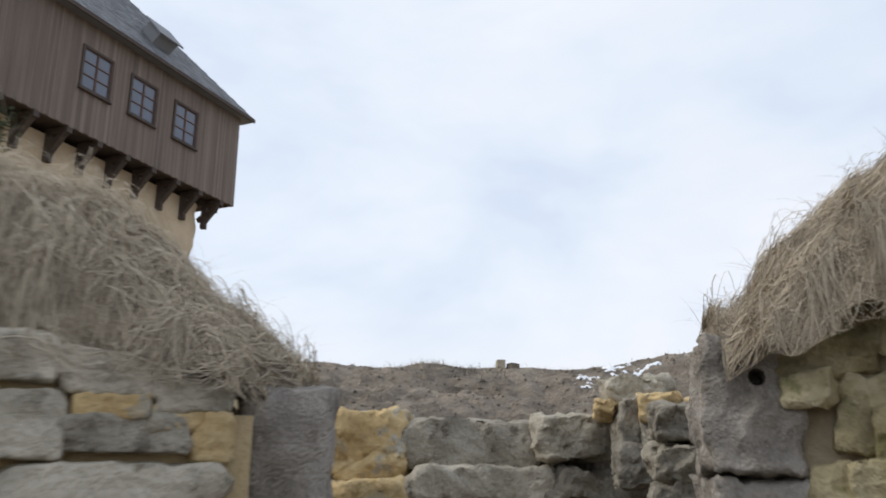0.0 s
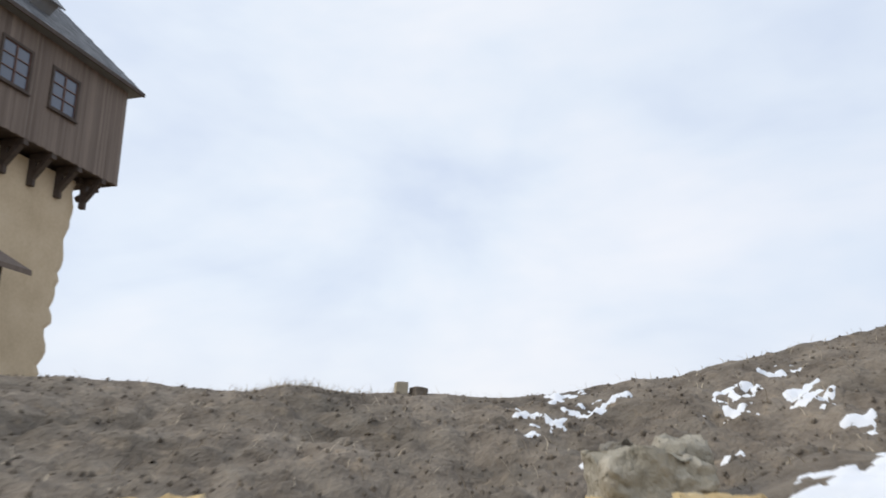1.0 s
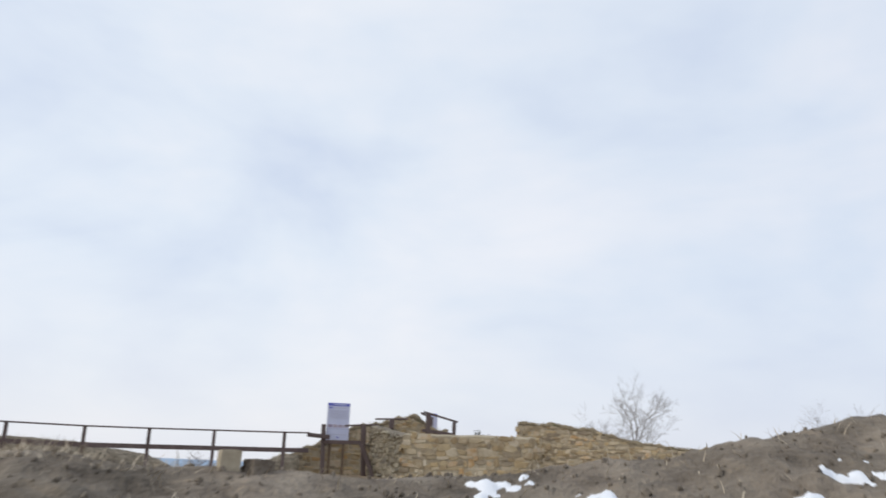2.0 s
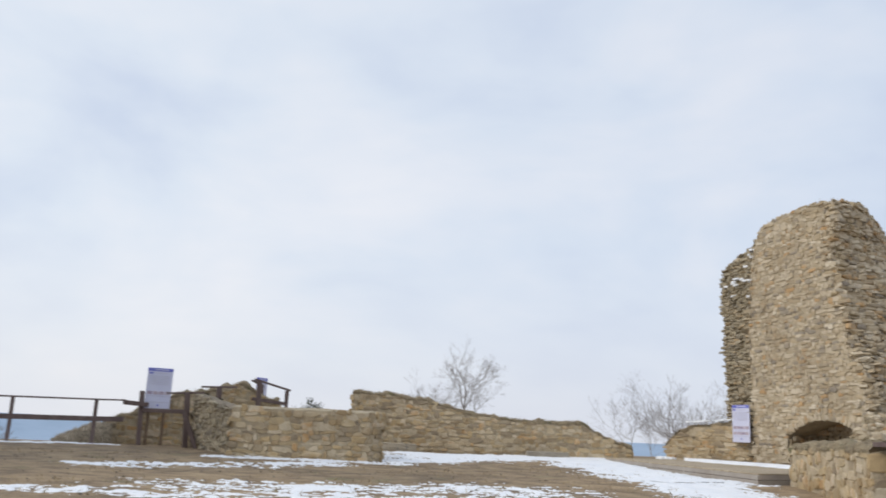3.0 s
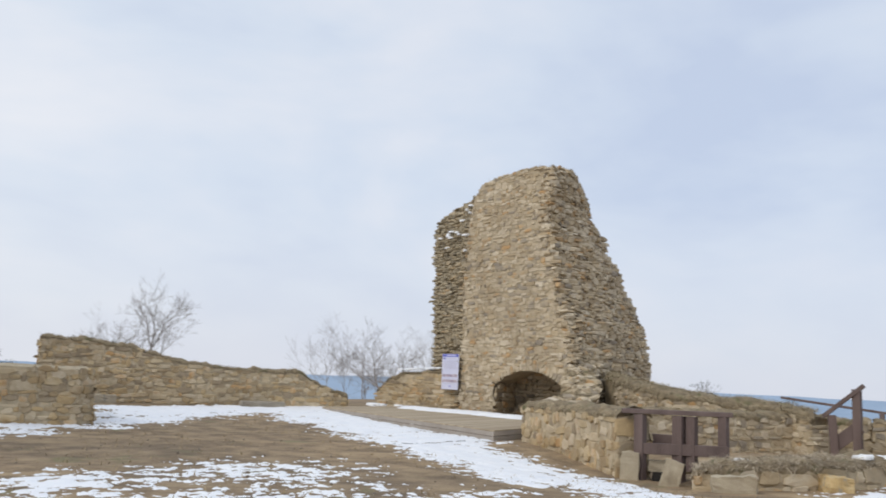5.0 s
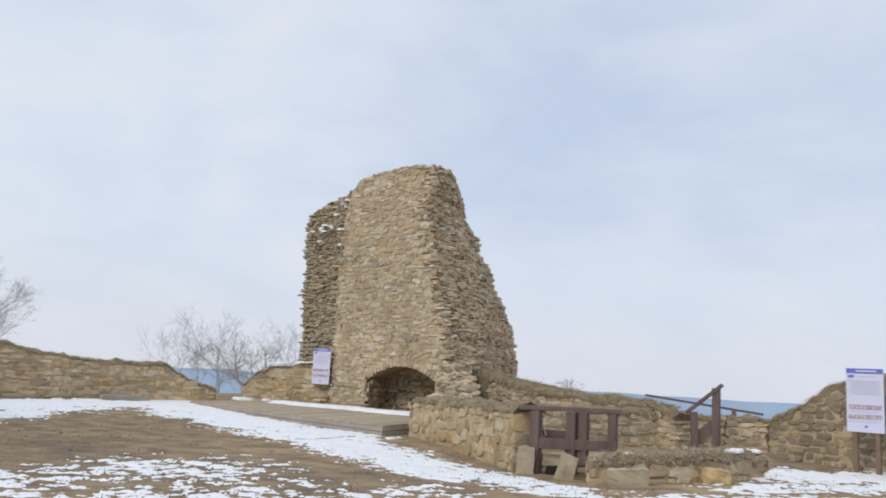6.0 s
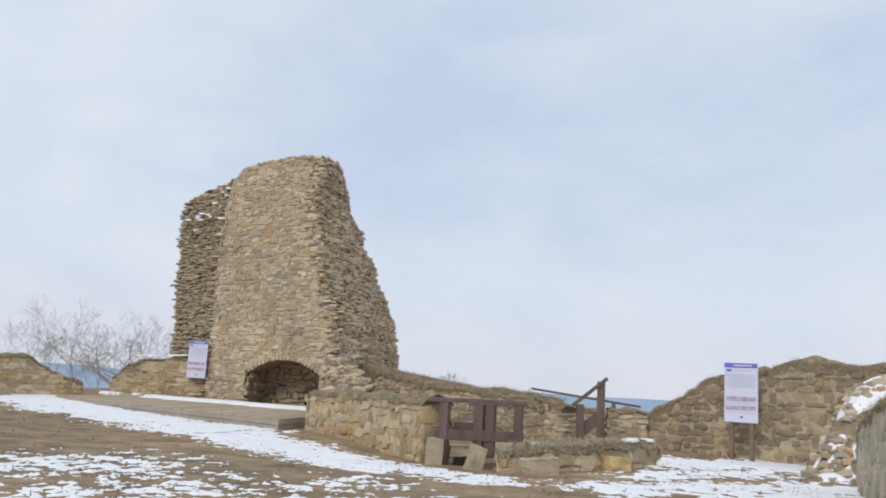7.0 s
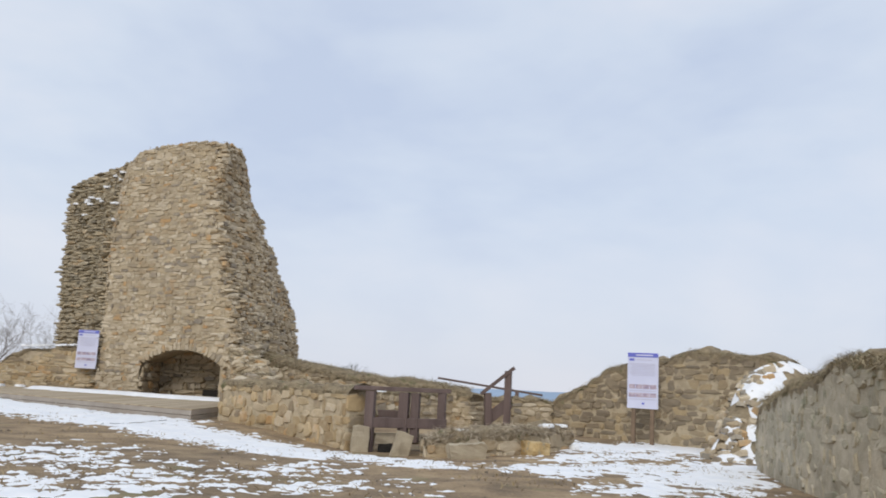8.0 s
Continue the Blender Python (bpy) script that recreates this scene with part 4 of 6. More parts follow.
TRIM_POST = material("brown_sign_post", [(0.2, (0.14, 0.095, 0.06)), (0.8, (0.24, 0.17, 0.115))], scale=5, fine=50, bump=0.3, rough=0.8)
build_sign(17.62, 7.72, 1.47, 2.70, 0.68, -102, 0.7, "white and blue information board on two posts in snow")
build_sign(4.36, 30.0, 1.80, 3.0, 0.72, -8, 0.6, "white and blue information board on two posts by a fence", rows=1)
build_sign(23.72, 26.1, 1.68, 2.98, 0.80, -90, 0.9, "white and blue information board fixed to the tower wall", legs=False)
build_sign(9.45, 37.7, 2.1, 3.36, 0.74, 40, 0.6, "white and blue information board beyond the stairwell ruin")


# ---- rails and timber ----
def build_fence():
    holder = empty("fence", "long red-brown timber fence along the plateau edge", "fence")
    line = [(-9.6, 28.2, 1.86), (-7.4, 28.8, 1.86), (-5.2, 29.3, 1.85), (-3.15, 29.65, 1.85), (-1.35, 29.83, 1.88), (0.55, 29.89, 1.92), (2.68, 29.8, 1.96), (3.45, 29.73, 1.98)]
    for k, (x, y, z) in enumerate(line[:-1]):
        bm = bmesh.new()
        upright(bm, x, y, 0.55, z, 0.10)
        part("post", bm, RAIL, holder)
        x1, y1, zb = line[k + 1]
        bm = bmesh.new()
        bar(bm, (x, y - 0.02, z + 0.02), (x1, y1 - 0.02, zb + 0.02), 0.10, 0.045)
        part("handrail", bm, RAIL, holder)
        bm = bmesh.new()
        bar(bm, (x, y - 0.07, z - 0.52), (x1, y1 - 0.07, zb - 0.52), 0.035, 0.14)
        part("rail", bm, RAIL, holder)


build_fence()


def timber(name, label, category, pieces):
    """A timber structure of named pieces: (name, from, to, width, height)."""
    holder = empty(name, label, category)
    for pn, a, b, w, h in pieces:
        bm = bmesh.new()
        bar(bm, a, b, w, h)
        part(pn, bm, RAIL, holder)
    return holder


timber("stair_railing", "red-brown timber posts and rails over a stairwell", "railing", [
    ("post", (3.97, 29.95, 0.5), (3.9, 29.95, 2.3), 0.13, 0.13), ("post", (5.05, 28.6, 0.5), (4.95, 28.6, 2.3), 0.14, 0.14), ("brace", (5.3, 28.0, 0.6), (4.85, 28.2, 1.7), 0.12, 0.12),
    ("post", (5.75, 28.2, 1.5), (5.75, 28.2, 2.5), 0.13, 0.13), ("rail", (5.3, 28.5, 2.47), (6.2, 28.0, 2.5), 0.08, 0.05), ("beam", (3.4, 29.9, 1.95), (4.1, 29.8, 1.9), 0.12, 0.13), ("rail", (3.95, 29.9, 1.75), (5.0, 28.7, 1.75), 0.06, 0.12), ("handrail", (4.5, 29.3, 2.26), (5.35, 28.3, 2.3), 0.06, 0.05)])
timber("landing_railing", "red-brown timber railing on top of the ruin", "railing", [
    ("post", (7.2, 29.4, 2.0), (7.2, 29.4, 2.8), 0.13, 0.13), ("post", (8.05, 29.3, 2.0), (8.05, 29.3, 2.55), 0.1, 0.1), ("handrail", (7.05, 29.45, 2.84), (8.15, 29.27, 2.56), 0.1, 0.06), ("rail", (7.0, 29.4, 2.25), (8.05, 29.3, 2.15), 0.05, 0.1), ("post", (7.6, 30.6, 2.0), (7.6, 30.6, 2.75), 0.1, 0.1), ("handrail", (7.0, 29.5, 2.8), (7.6, 30.7, 2.75), 0.08, 0.05)])
timber("gate_railing", "red-brown timber guard rail over the sunken entrance", "railing", [
    ("post", (12.84, 12.5, 0.35), (12.84, 12.5, 1.58), 0.16, 0.16), ("post", (13.12, 11.95, 0.45), (13.12, 11.95, 1.58), 0.17, 0.17), ("post", (13.2, 11.76, 0.7), (13.2, 11.76, 1.58), 0.15, 0.15), ("post", (13.42, 11.32, 0.95), (13.42, 11.32, 1.6), 0.14, 0.14),
    ("handrail", (12.72, 12.78, 1.625), (13.5, 11.2, 1.64), 0.18, 0.075), ("rail", (12.80, 12.5, 1.03), (13.4, 11.22, 1.05), 0.08, 0.18),
    ("rail", (13.9, 13.0, 1.13), (14.1, 12.3, 1.13), 0.06, 0.18)])
timber("handrail", "red-brown timber stair handrail with sloping top", "handrail", [
    ("post", (19.78, 11.5, 0.6), (19.76, 11.55, 1.62), 0.17, 0.17), ("post", (19.87, 11.05, 0.6), (19.87, 11.05, 2.2), 0.17, 0.17), ("top_rail", (19.72, 11.72, 1.58), (19.88, 10.9, 2.29), 0.18, 0.09), ("board", (19.78, 11.5, 0.98), (19.87, 11.0, 1.4), 0.05, 0.28),
    ("far_rail", (21.6, 13.3, 1.95), (22.2, 10.4, 1.62), 0.07, 0.06), ("post", (22.05, 11.1, 0.6), (22.05, 11.1, 1.68), 0.1, 0.1), ("lower_rail", (21.9, 12.0, 1.2), (22.2, 10.3, 1.1), 0.05, 0.14)])


def block(name, label, x, y, z0, z1, w, d, mat, turn=0.0, lean=0.0, side=0.0, category="stone slab", seed=1):
    bm = bmesh.new()
    box(bm, (w, d, z1 - z0), None, 0.0)
    bmesh.ops.subdivide_edges(bm, edges=bm.edges[:], cuts=6, use_grid_fill=True)
    for v in bm.verts:
        q = v.co * 6 + Vector((seed, seed * 2, 0))
        v.co *= 1 - 0.05 * (abs(v.co.x) / w + abs(v.co.z) / (z1 - z0))
        v.co += (noise.noise_vector(q) * 0.034 + noise.noise_vector(q * 2.7) * 0.016) * min(1, w * 2)
    bmesh.ops.transform(bm, matrix=pose(x, y, (z0 + z1) / 2, lean, side, turn), verts=bm.verts)
    return tagged(part(name, bm, mat, smooth=False), label, category)


block("stone_slab", "upright sandstone slab beside the gate post", 12.68, 12.6, 0.3, 0.97, 0.30, 0.16, CONCRETE, -66, 0, 2, seed=2)
block("stone_slab", "leaning sandstone slab in front of the gate", 12.55, 11.82, 0.28, 0.92, 0.30, 0.16, CONCRETE, -64, -4, 16, seed=3)
block("stone_lintel", "long sandstone lintel behind the gate", 13.3, 12.0, 0.66, 0.84, 1.1, 0.25, CONCRETE, -62, 0, 0, "stone", seed=4)
# solid block, no hole: its black colour paints the opening's shade
block("opening_shade", "near-black block painted as the shade of an opening below the gate", 13.05, 12.15, 0.40, 0.66, 0.42, 0.12, DARKHOLE, -64, 0, 0, "opening", seed=5)
block("stone_block", "tan stone block in front of the low wall", 11.95, 10.55, 0.5, 0.84, 0.62, 0.35, CONCRETE, -66, 0, -4, "stone", seed=6)
block("stone_block", "squared ochre stone block in front of the low wall", 13.35, 9.6, 0.55, 0.86, 0.42, 0.36, OCHRE_STONE, -55, 0, 2, "stone", seed=7)
block("stone_sill", "grey stone sill at the foot of the back wall", 12.6, 30.9, 0.8, 1.1, 1.3, 0.35, GREY_STONE, -24, 0, 0, "stone", seed=8)
block("stone_sill", "grey stone sill lying by the back wall", 17.2, 28.6, 0.75, 1.05, 1.5, 0.4, GREY_STONE, -24, 0, 0, "stone", seed=9)
block("stone_block", "flat stone with snow at the deck corner", 15.6, 16.5, 0.6, 0.82, 0.7, 0.35, CONCRETE, 10, 0, 0, "stone", seed=10)



def deck_snow(x, y):
    t = min(1.0, max(0.0, (y - 19.4) / 6.4))
    d = abs(x - (20.75 + 1.15 * t + 0.15 * math.sin(y * 1.7))) / (0.75 - 0.3 * abs(t - 0.5))
    return (1 - d) * 0.8 + 0.35 * wavy(x, y, 2.0, 41.0) + 0.2 * wavy(x, y, 6.0, 42.0) if 18.6 < y < 26.6 else -1.0


build_snow("deck_snow", 19.4, 23.0, 18.4, 27.0, 0.09, deck_snow, 0.10, "strip of old snow on the deck at the tower foot", base=lambda x, y: 0.955)


def lumps(name, label, category, rows, mat, seed=1):
    """Flat lumps lying on ledges: x, y, z, width, depth, height."""
    r = random.Random(seed)
    verts, faces, base = [], [], 0
    for x, y, z, w, d, h in rows:
        v, f = SHAPES[r.randrange(24)]
        a = np.array(pose(0, 0, 0, -90, 0, r.uniform(0, 360)))[:3, :3]
        verts.append((v @ a.T) * np.array([w, d, h]) + np.array([x, y, z]))
        faces += [tuple(i + base for i in q) for q in f]
        base += len(v)
    return tagged(raw(name, np.concatenate(verts), faces, mat, smooth=True), label, category, kind="stuff")


def ledge_snow():
    r = random.Random(15)
    rows = []
    for _ in range(15):
        z = r.choice((8.85, 8.4, 8.0, r.uniform(7.0, 8.9))) + r.uniform(-0.15, 0.15)
        bl, inner, fl = tower_line(z)[:3]
        t = r.uniform(0.1, 0.9)
        a, b = (bl, inner) if r.random() < 0.6 else (inner, fl)
        x, y = a[0] + (b[0] - a[0]) * t, a[1] + (b[1] - a[1]) * t
        rows.append((x - 0.1, y - 0.02, z, r.uniform(0.15, 0.5), r.uniform(0.15, 0.3), 0.05))
    for t in np.linspace(0.35, 0.95, 12):
        rows.append((22.75 + 1.2 * t + 0.15 + r.uniform(-0.1, 0.1), 28.9 - 2.3 * t + r.uniform(-0.1, 0.1), 2.2 + 0.2 * t + 0.07, r.uniform(0.2, 0.4), r.uniform(0.15, 0.3), 0.035))
    for x, y, w in ((22.6, 28.9, 0.5), (22.4, 28.5, 0.6), (22.9, 27.9, 0.3), (14.75, 9.0, 0.3)):
        for _ in range(5):
            px, py = x + r.uniform(-0.3, 0.3) * w, y + r.uniform(-0.3, 0.3) * w
            rows.append((px, py, ground(px, py) + 0.04, w * r.uniform(0.3, 0.6), w * r.uniform(0.3, 0.6), 0.06))
    for x, y, z, w in ((14.7, 9.35, 1.09, 0.4), (14.5, 9.5, 1.08, 0.3), (12.75, 11.0, 0.95, 0.35), (12.9, 10.8, 0.97, 0.25), (16.3, 13.4, 1.55, 0.3), (16.0, 13.8, 1.55, 0.25), (15.6, 16.45, 0.80, 0.5)):
        for _ in range(4):
            rows.append((x + r.uniform(-0.4, 0.4) * w, y + r.uniform(-0.4, 0.4) * w, z, w * r.uniform(0.35, 0.7), w * r.uniform(0.3, 0.6), 0.035))
    lumps("snow_lumps", "small lumps of old snow lodged on ledges and wall tops", "snow", rows, SNOW)


ledge_snow()


def build_heap():
    """Stones slid down from the corner of the walls, snow between them."""
    def heap(x, y):
        t = float(smooth01(14.0, 16.9, x))
        across = abs(y - (6.15 - 0.42 * (x - 14.0))) / (0.75 + 0.5 * t)
        return 0.48 + 2.07 * t * max(0.0, 1 - across ** 2) ** 0.6 + 0.09 * wavy(x, y, 2.2, 51.0) * min(1, 4 * t)
    xs, ys = np.arange(13.6, 17.6, 0.1), np.arange(3.9, 7.4, 0.1)
    verts = [(x, y, heap(x, y)) for y in ys for x in xs]
    n = len(xs)
    faces = [(j * n + i, j * n + i + 1, (j + 1) * n + i + 1, (j + 1) * n + i) for j in range(len(ys) - 1) for i in range(n - 1)]
    holder = empty("rubble_heap", "heap of fallen stones with snow between them", "rubble heap")
    raw("earth", verts, faces, TURF, holder, smooth=True)
    r = random.Random(19)
    for k in range(170):
        x = r.uniform(14.0, 17.0)
        y = 6.3 - 0.42 * (x - 14.0) + r.uniform(-0.2, 0.95)
        z = heap(x, y)
        w = r.uniform(0.09, 0.26)
        ob = new("stone", stone_mesh(r.randrange(24), STONE if r.random() < 0.8 else GREY_STONE))
        ob.parent = holder
        ob.matrix_basis = pose(x, y, z, r.uniform(-120, -60), r.uniform(-25, 25), r.uniform(0, 360)) @ Matrix.Diagonal((w, w * 0.3, w * r.uniform(0.5, 0.9), 1))
    build_snow("heap_snow", 13.8, 17.2, 4.4, 7.2, 0.05, lambda x, y: 0.50 + 0.6 * wavy(x, y, 1.3, 61.0) + 0.7 * wavy(x, y, 4.0, 62.0) - 0.8 * abs(y - (6.05 - 0.42 * (x - 14.0))), 0.09, "old snow between the fallen stones", base=heap)


build_heap()


# ---- the cellar doorway, where the walk begins ----
def chiselled(w, d, h, seed, cuts=5, rough=0.008):
    """A rough-hewn stone: a box with split corners and worn, uneven faces."""
    r = random.Random(seed)
    bm = bmesh.new()
    box(bm, (w, d, h), None)
    for _ in range(cuts):
        n = Vector((r.choice((-1, 1)) * r.uniform(0.3, 1), r.choice((-1, -0.6, 0.3)) * r.uniform(0.1, 0.8), r.choice((-1, 1)) * r.uniform(0.5, 1))).normalized()
        reach = abs(n.x) * w / 2 + abs(n.y) * d / 2 + abs(n.z) * h / 2
        p = n * reach * r.uniform(0.78, 0.93)
        bmesh.ops.bisect_plane(bm, geom=bm.verts[:] + bm.edges[:] + bm.faces[:], plane_co=p, plane_no=n, clear_outer=True)
        bmesh.ops.holes_fill(bm, edges=[e for e in bm.edges if e.is_boundary], sides=0)
    bmesh.ops.triangulate(bm, faces=bm.faces[:])
    step = max(0.011, 0.05 * max(w, h))
    for _ in range(6):
        long = [e for e in bm.edges if e.calc_length() > step * 1.6]
        if not long:
            break
        bmesh.ops.subdivide_edges(bm, edges=long, cuts=1)
        bmesh.ops.triangulate(bm, faces=bm.faces[:])
    for _ in range(1):
        bmesh.ops.smooth_vert(bm, verts=bm.verts[:], factor=0.5, use_axis_x=True, use_axis_y=True, use_axis_z=True)
    for v in bm.verts:
        q = v.co * 9 + Vector((seed * 1.7, seed, 0))
        layer = abs(noise.noise(Vector((q.x * 0.6, q.y, q.z * 5))))
        v.co += noise.noise_vector(q) * rough * 2.4 + noise.noise_vector(q * 3.3) * rough + noise.noise_vector(q * 8) * rough * 0.7 + Vector((0, rough * 1.6 * layer, 0))
    return bm


def near_stones(name, label, category, mats, rows, depth, turn, seed):
    """Single large stones: x, y, z of the middle, width and height, material."""
    for k, (x, y, z, w, h, mi) in enumerate(rows):
        bm = chiselled(w * 1.06, depth, h * 1.08, int(seed * 31) + k, 7, 0.012)
        bmesh.ops.transform(bm, matrix=pose(x, y, z, 0, random.uniform(-2, 2), turn + random.uniform(-4, 4)), verts=bm.verts)
        ob = part(name, bm, mats[mi], smooth=True)
        tagged(ob, label, category, "stones of the cellar steps")


def build_doorway():
    left = empty("wall_doorway_left", "rubble stone wall of a cellar doorway with ochre pointing", "wall", kind="structure")
    # face runs from the pier away to the left, a little nearer there
    dx, dy = 0.90, 0.43
    def face(s, z, out=0.0):
        return (-0.15 - dx * s + dy * out * 1.0, 1.56 - dy * s - dx * out, z)
    brow = lambda s: 0.49 + 0.14 * float(smooth01(0.0, 0.3, s))
    bm = bmesh.new()
    for s0, s1 in ((-0.05, 0.5), (0.5, 1.2), (1.2, 2.4)):
        n = 8
        for i in range(n):
            a, b = s0 + (s1 - s0) * i / n, s0 + (s1 - s0) * (i + 1) / n
            q = [bm.verts.new((*face(s, z)[:2], z)) for s, z in ((a, -1.1), (b, -1.1), (b, brow(b)), (a, brow(a)))]
            r = [bm.verts.new((c.co.x + 0.0, c.co.y + 1.0, c.co.z)) for c in q]
            for f in ((0, 3, 2, 1), ):
                bm.faces.new([q[k] for k in f])
            bm.faces.new([q[3], r[3], r[2], q[2]])
            bm.faces.new([r[0], r[1], r[2], r[3]])
    bmesh.ops.remove_doubles(bm, verts=bm.verts, dist=0.0005)
    bmesh.ops.subdivide_edges(bm, edges=bm.edges[:], cuts=2, use_grid_fill=True)
    for v in bm.verts:
        v.co += noise.noise_vector(v.co * 8) * 0.012
    part("core", bm, OCHRE_MORTAR, left)
    rows = [  # s along the wall, height, width, tall, material
        (0.40, 0.585, 0.14, 0.085, 0), (0.22, 0.565, 0.20, 0.085, 0), (0.075, 0.525, 0.135, 0.055, 0), (0.39, 0.46, 0.17, 0.115, 0), (0.225, 0.50, 0.13, 0.05, 1), (0.10, 0.487, 0.10, 0.05, 1),
        (0.19, 0.452, 0.235, 0.06, 2), (0.035, 0.445, 0.075, 0.09, 1), (0.20, 0.35, 0.42, 0.085, 0), (0.55, 0.56, 0.17, 0.09, 0), (0.60, 0.45, 0.22, 0.10, 1), (0.62, 0.33, 0.30, 0.10, 0), (0.85, 0.5, 0.26, 0.12, 0), (0.95, 0.36, 0.3, 0.13, 2)]
    mats = (WET_STONE, OCHRE_STONE, DARK_STONE)
    for k, (s, z, w, h, mi) in enumerate(rows):
        bm = chiselled(w * 1.06, 0.10, h * 1.10, 300 + k, 4, 0.005)
        x, y, zz = face(s, z, 0.0)
        bmesh.ops.transform(bm, matrix=pose(x, y, z, 0, random.uniform(-2, 2), math.degrees(math.atan2(dy, dx))), verts=bm.verts)
        part("stone", bm, mats[mi], left, smooth=True)
    right = empty("wall_doorway_right", "mossy rubble stone wall of a cellar doorway", "wall", kind="structure")
    path = [(1.05, 1.73), (1.40, 1.54), (2.6, 0.98)]
    for k, (m, _, u) in enumerate(courses(lambda z: path, 0.05, 0.80, lambda u, z, s, ln: z < 0.70 + 0.14 * s and 0.03 < s < 1.0, 0.15, 0.105, depth=0.05, seed=75)):
        w, _, h = m.to_scale()
        bm = chiselled(w * 1.08, 0.12, h * 1.06, 500 + k, 5, 0.009)
        place = m.to_translation()
        bmesh.ops.transform(bm, matrix=Matrix.Translation(place) @ m.to_quaternion().to_matrix().to_4x4(), verts=bm.verts)
        part("stone", bm, MOSSY, right, smooth=True)
    bm = bmesh.new()
    top = lambda s: 0.60 + 0.13 * float(smooth01(0.0, 0.2, s)) + 0.14 * s
    at, length, _ = along(path)
    prev = None
    for i in range(12):
        s = length * i / 11
        x, y, d = at(s)
        ring = [bm.verts.new((x, y, -1.1)), bm.verts.new((x, y, top(s))), bm.verts.new((x + 0.3, y + 0.9, top(s))), bm.verts.new((x + 0.3, y + 0.9, -1.1))]
        if prev:
            for k in range(3):
                bm.faces.new((prev[k], ring[k], ring[k + 1], prev[k + 1]))
        else:
            bm.faces.new(ring[::-1])
        prev = ring
    bm.faces.new(prev)
    part("core", bm, MORTAR, right)

    def pier(name, label, blocks, turn):
        holder = empty(name, label, "stone pier")
        for k, (x, y, z0, z1, w, d, hole) in enumerate(blocks):
            bm = chiselled(w, d, z1 - z0, 700 + k + int(abs(turn)), 0, 0.010)
            bmesh.ops.transform(bm, matrix=pose(x, y, (z0 + z1) / 2, 0, 1.5 * (k % 2), turn), verts=bm.verts)
            ob = part("block", bm, PIER_STONE, holder, smooth=True)
            if hole:
                cb = bmesh.new()
                bmesh.ops.create_cone(cb, cap_ends=True, segments=12, radius1=0.021, radius2=0.018, depth=0.14, matrix=pose(x + hole[0], y - d / 2 + 0.02, hole[1], 90, 0, turn))
                cutter = part("cutter", cb, DARKHOLE)
                mod = ob.modifiers.new("socket", "BOOLEAN")
                mod.operation, mod.object, mod.solver = "DIFFERENCE", cutter, "EXACT"
                bpy.context.view_layer.update()
                made = bpy.data.meshes.new_from_object(ob.evaluated_get(bpy.context.evaluated_depsgraph_get()))
                ob.modifiers.clear()
                ob.data = made
                bpy.data.objects.remove(cutter)
    pier("door_pier", "grey granite door pier with a round socket hole", [(0.968, 1.84, 0.385, 0.675, 0.195, 0.30, (-0.008, 0.588)), (0.975, 1.85, 0.09, 0.378, 0.21, 0.31, None), (0.975, 1.85, -0.95, 0.08, 0.22, 0.32, None)], -8)
    pier("door_pier", "worn grey stone door pier", [(-0.075, 1.79, 0.02, 0.565, 0.19, 0.38, None), (-0.07, 1.81, -0.95, 0.01, 0.18, 0.38, None)], 10)
    # big stones at the head of the cellar steps, and the heap beside them
    near_stones("step_stone", "large rough stone at the head of the cellar steps", "stone", (DARK_STONE, OCHRE_STONE, WET_STONE), [
        (-0.03, 3.0, 0.485, 0.28, 0.25, 1), (0.355, 3.02, 0.50, 0.50, 0.17, 0), (0.69, 2.93, 0.525, 0.25, 0.14, 2), (0.36, 2.93, 0.365, 0.52, 0.11, 2), (0.78, 2.95, 0.36, 0.36, 0.09, 0), (-0.32, 3.0, 0.45, 0.3, 0.22, 0), (-0.05, 2.92, 0.30, 0.34, 0.14, 1)], 0.24, 2, 1.0)
    near_stones("heap_stone", "rough stone in the heap beside the steps", "stone", (DARK_STONE, OCHRE_STONE, WET_STONE), [
        (0.905, 2.82, 0.675, 0.19, 0.08, 2), (1.035, 3.02, 0.715, 0.09, 0.06, 2), (0.94, 2.62, 0.605, 0.13, 0.07, 1), (0.87, 2.66, 0.55, 0.10, 0.15, 0), (0.96, 2.63, 0.52, 0.12, 0.11, 0), (0.95, 2.27, 0.525, 0.18, 0.10, 0), (1.10, 2.31, 0.53, 0.16, 0.10, 0),
        (0.93, 2.25, 0.42, 0.17, 0.10, 0), (1.10, 2.29, 0.415, 0.17, 0.11, 0), (0.90, 2.60, 0.42, 0.20, 0.12, 0), (0.95, 3.05, 0.70, 0.13, 0.08, 0), (0.80, 2.74, 0.61, 0.07, 0.05, 1), (1.08, 2.62, 0.60, 0.10, 0.05, 1), (0.93, 2.24, 0.31, 0.20, 0.11, 0), (1.10, 2.27, 0.30, 0.18, 0.11, 0)], 0.17, -6, 2.0)


build_doorway()


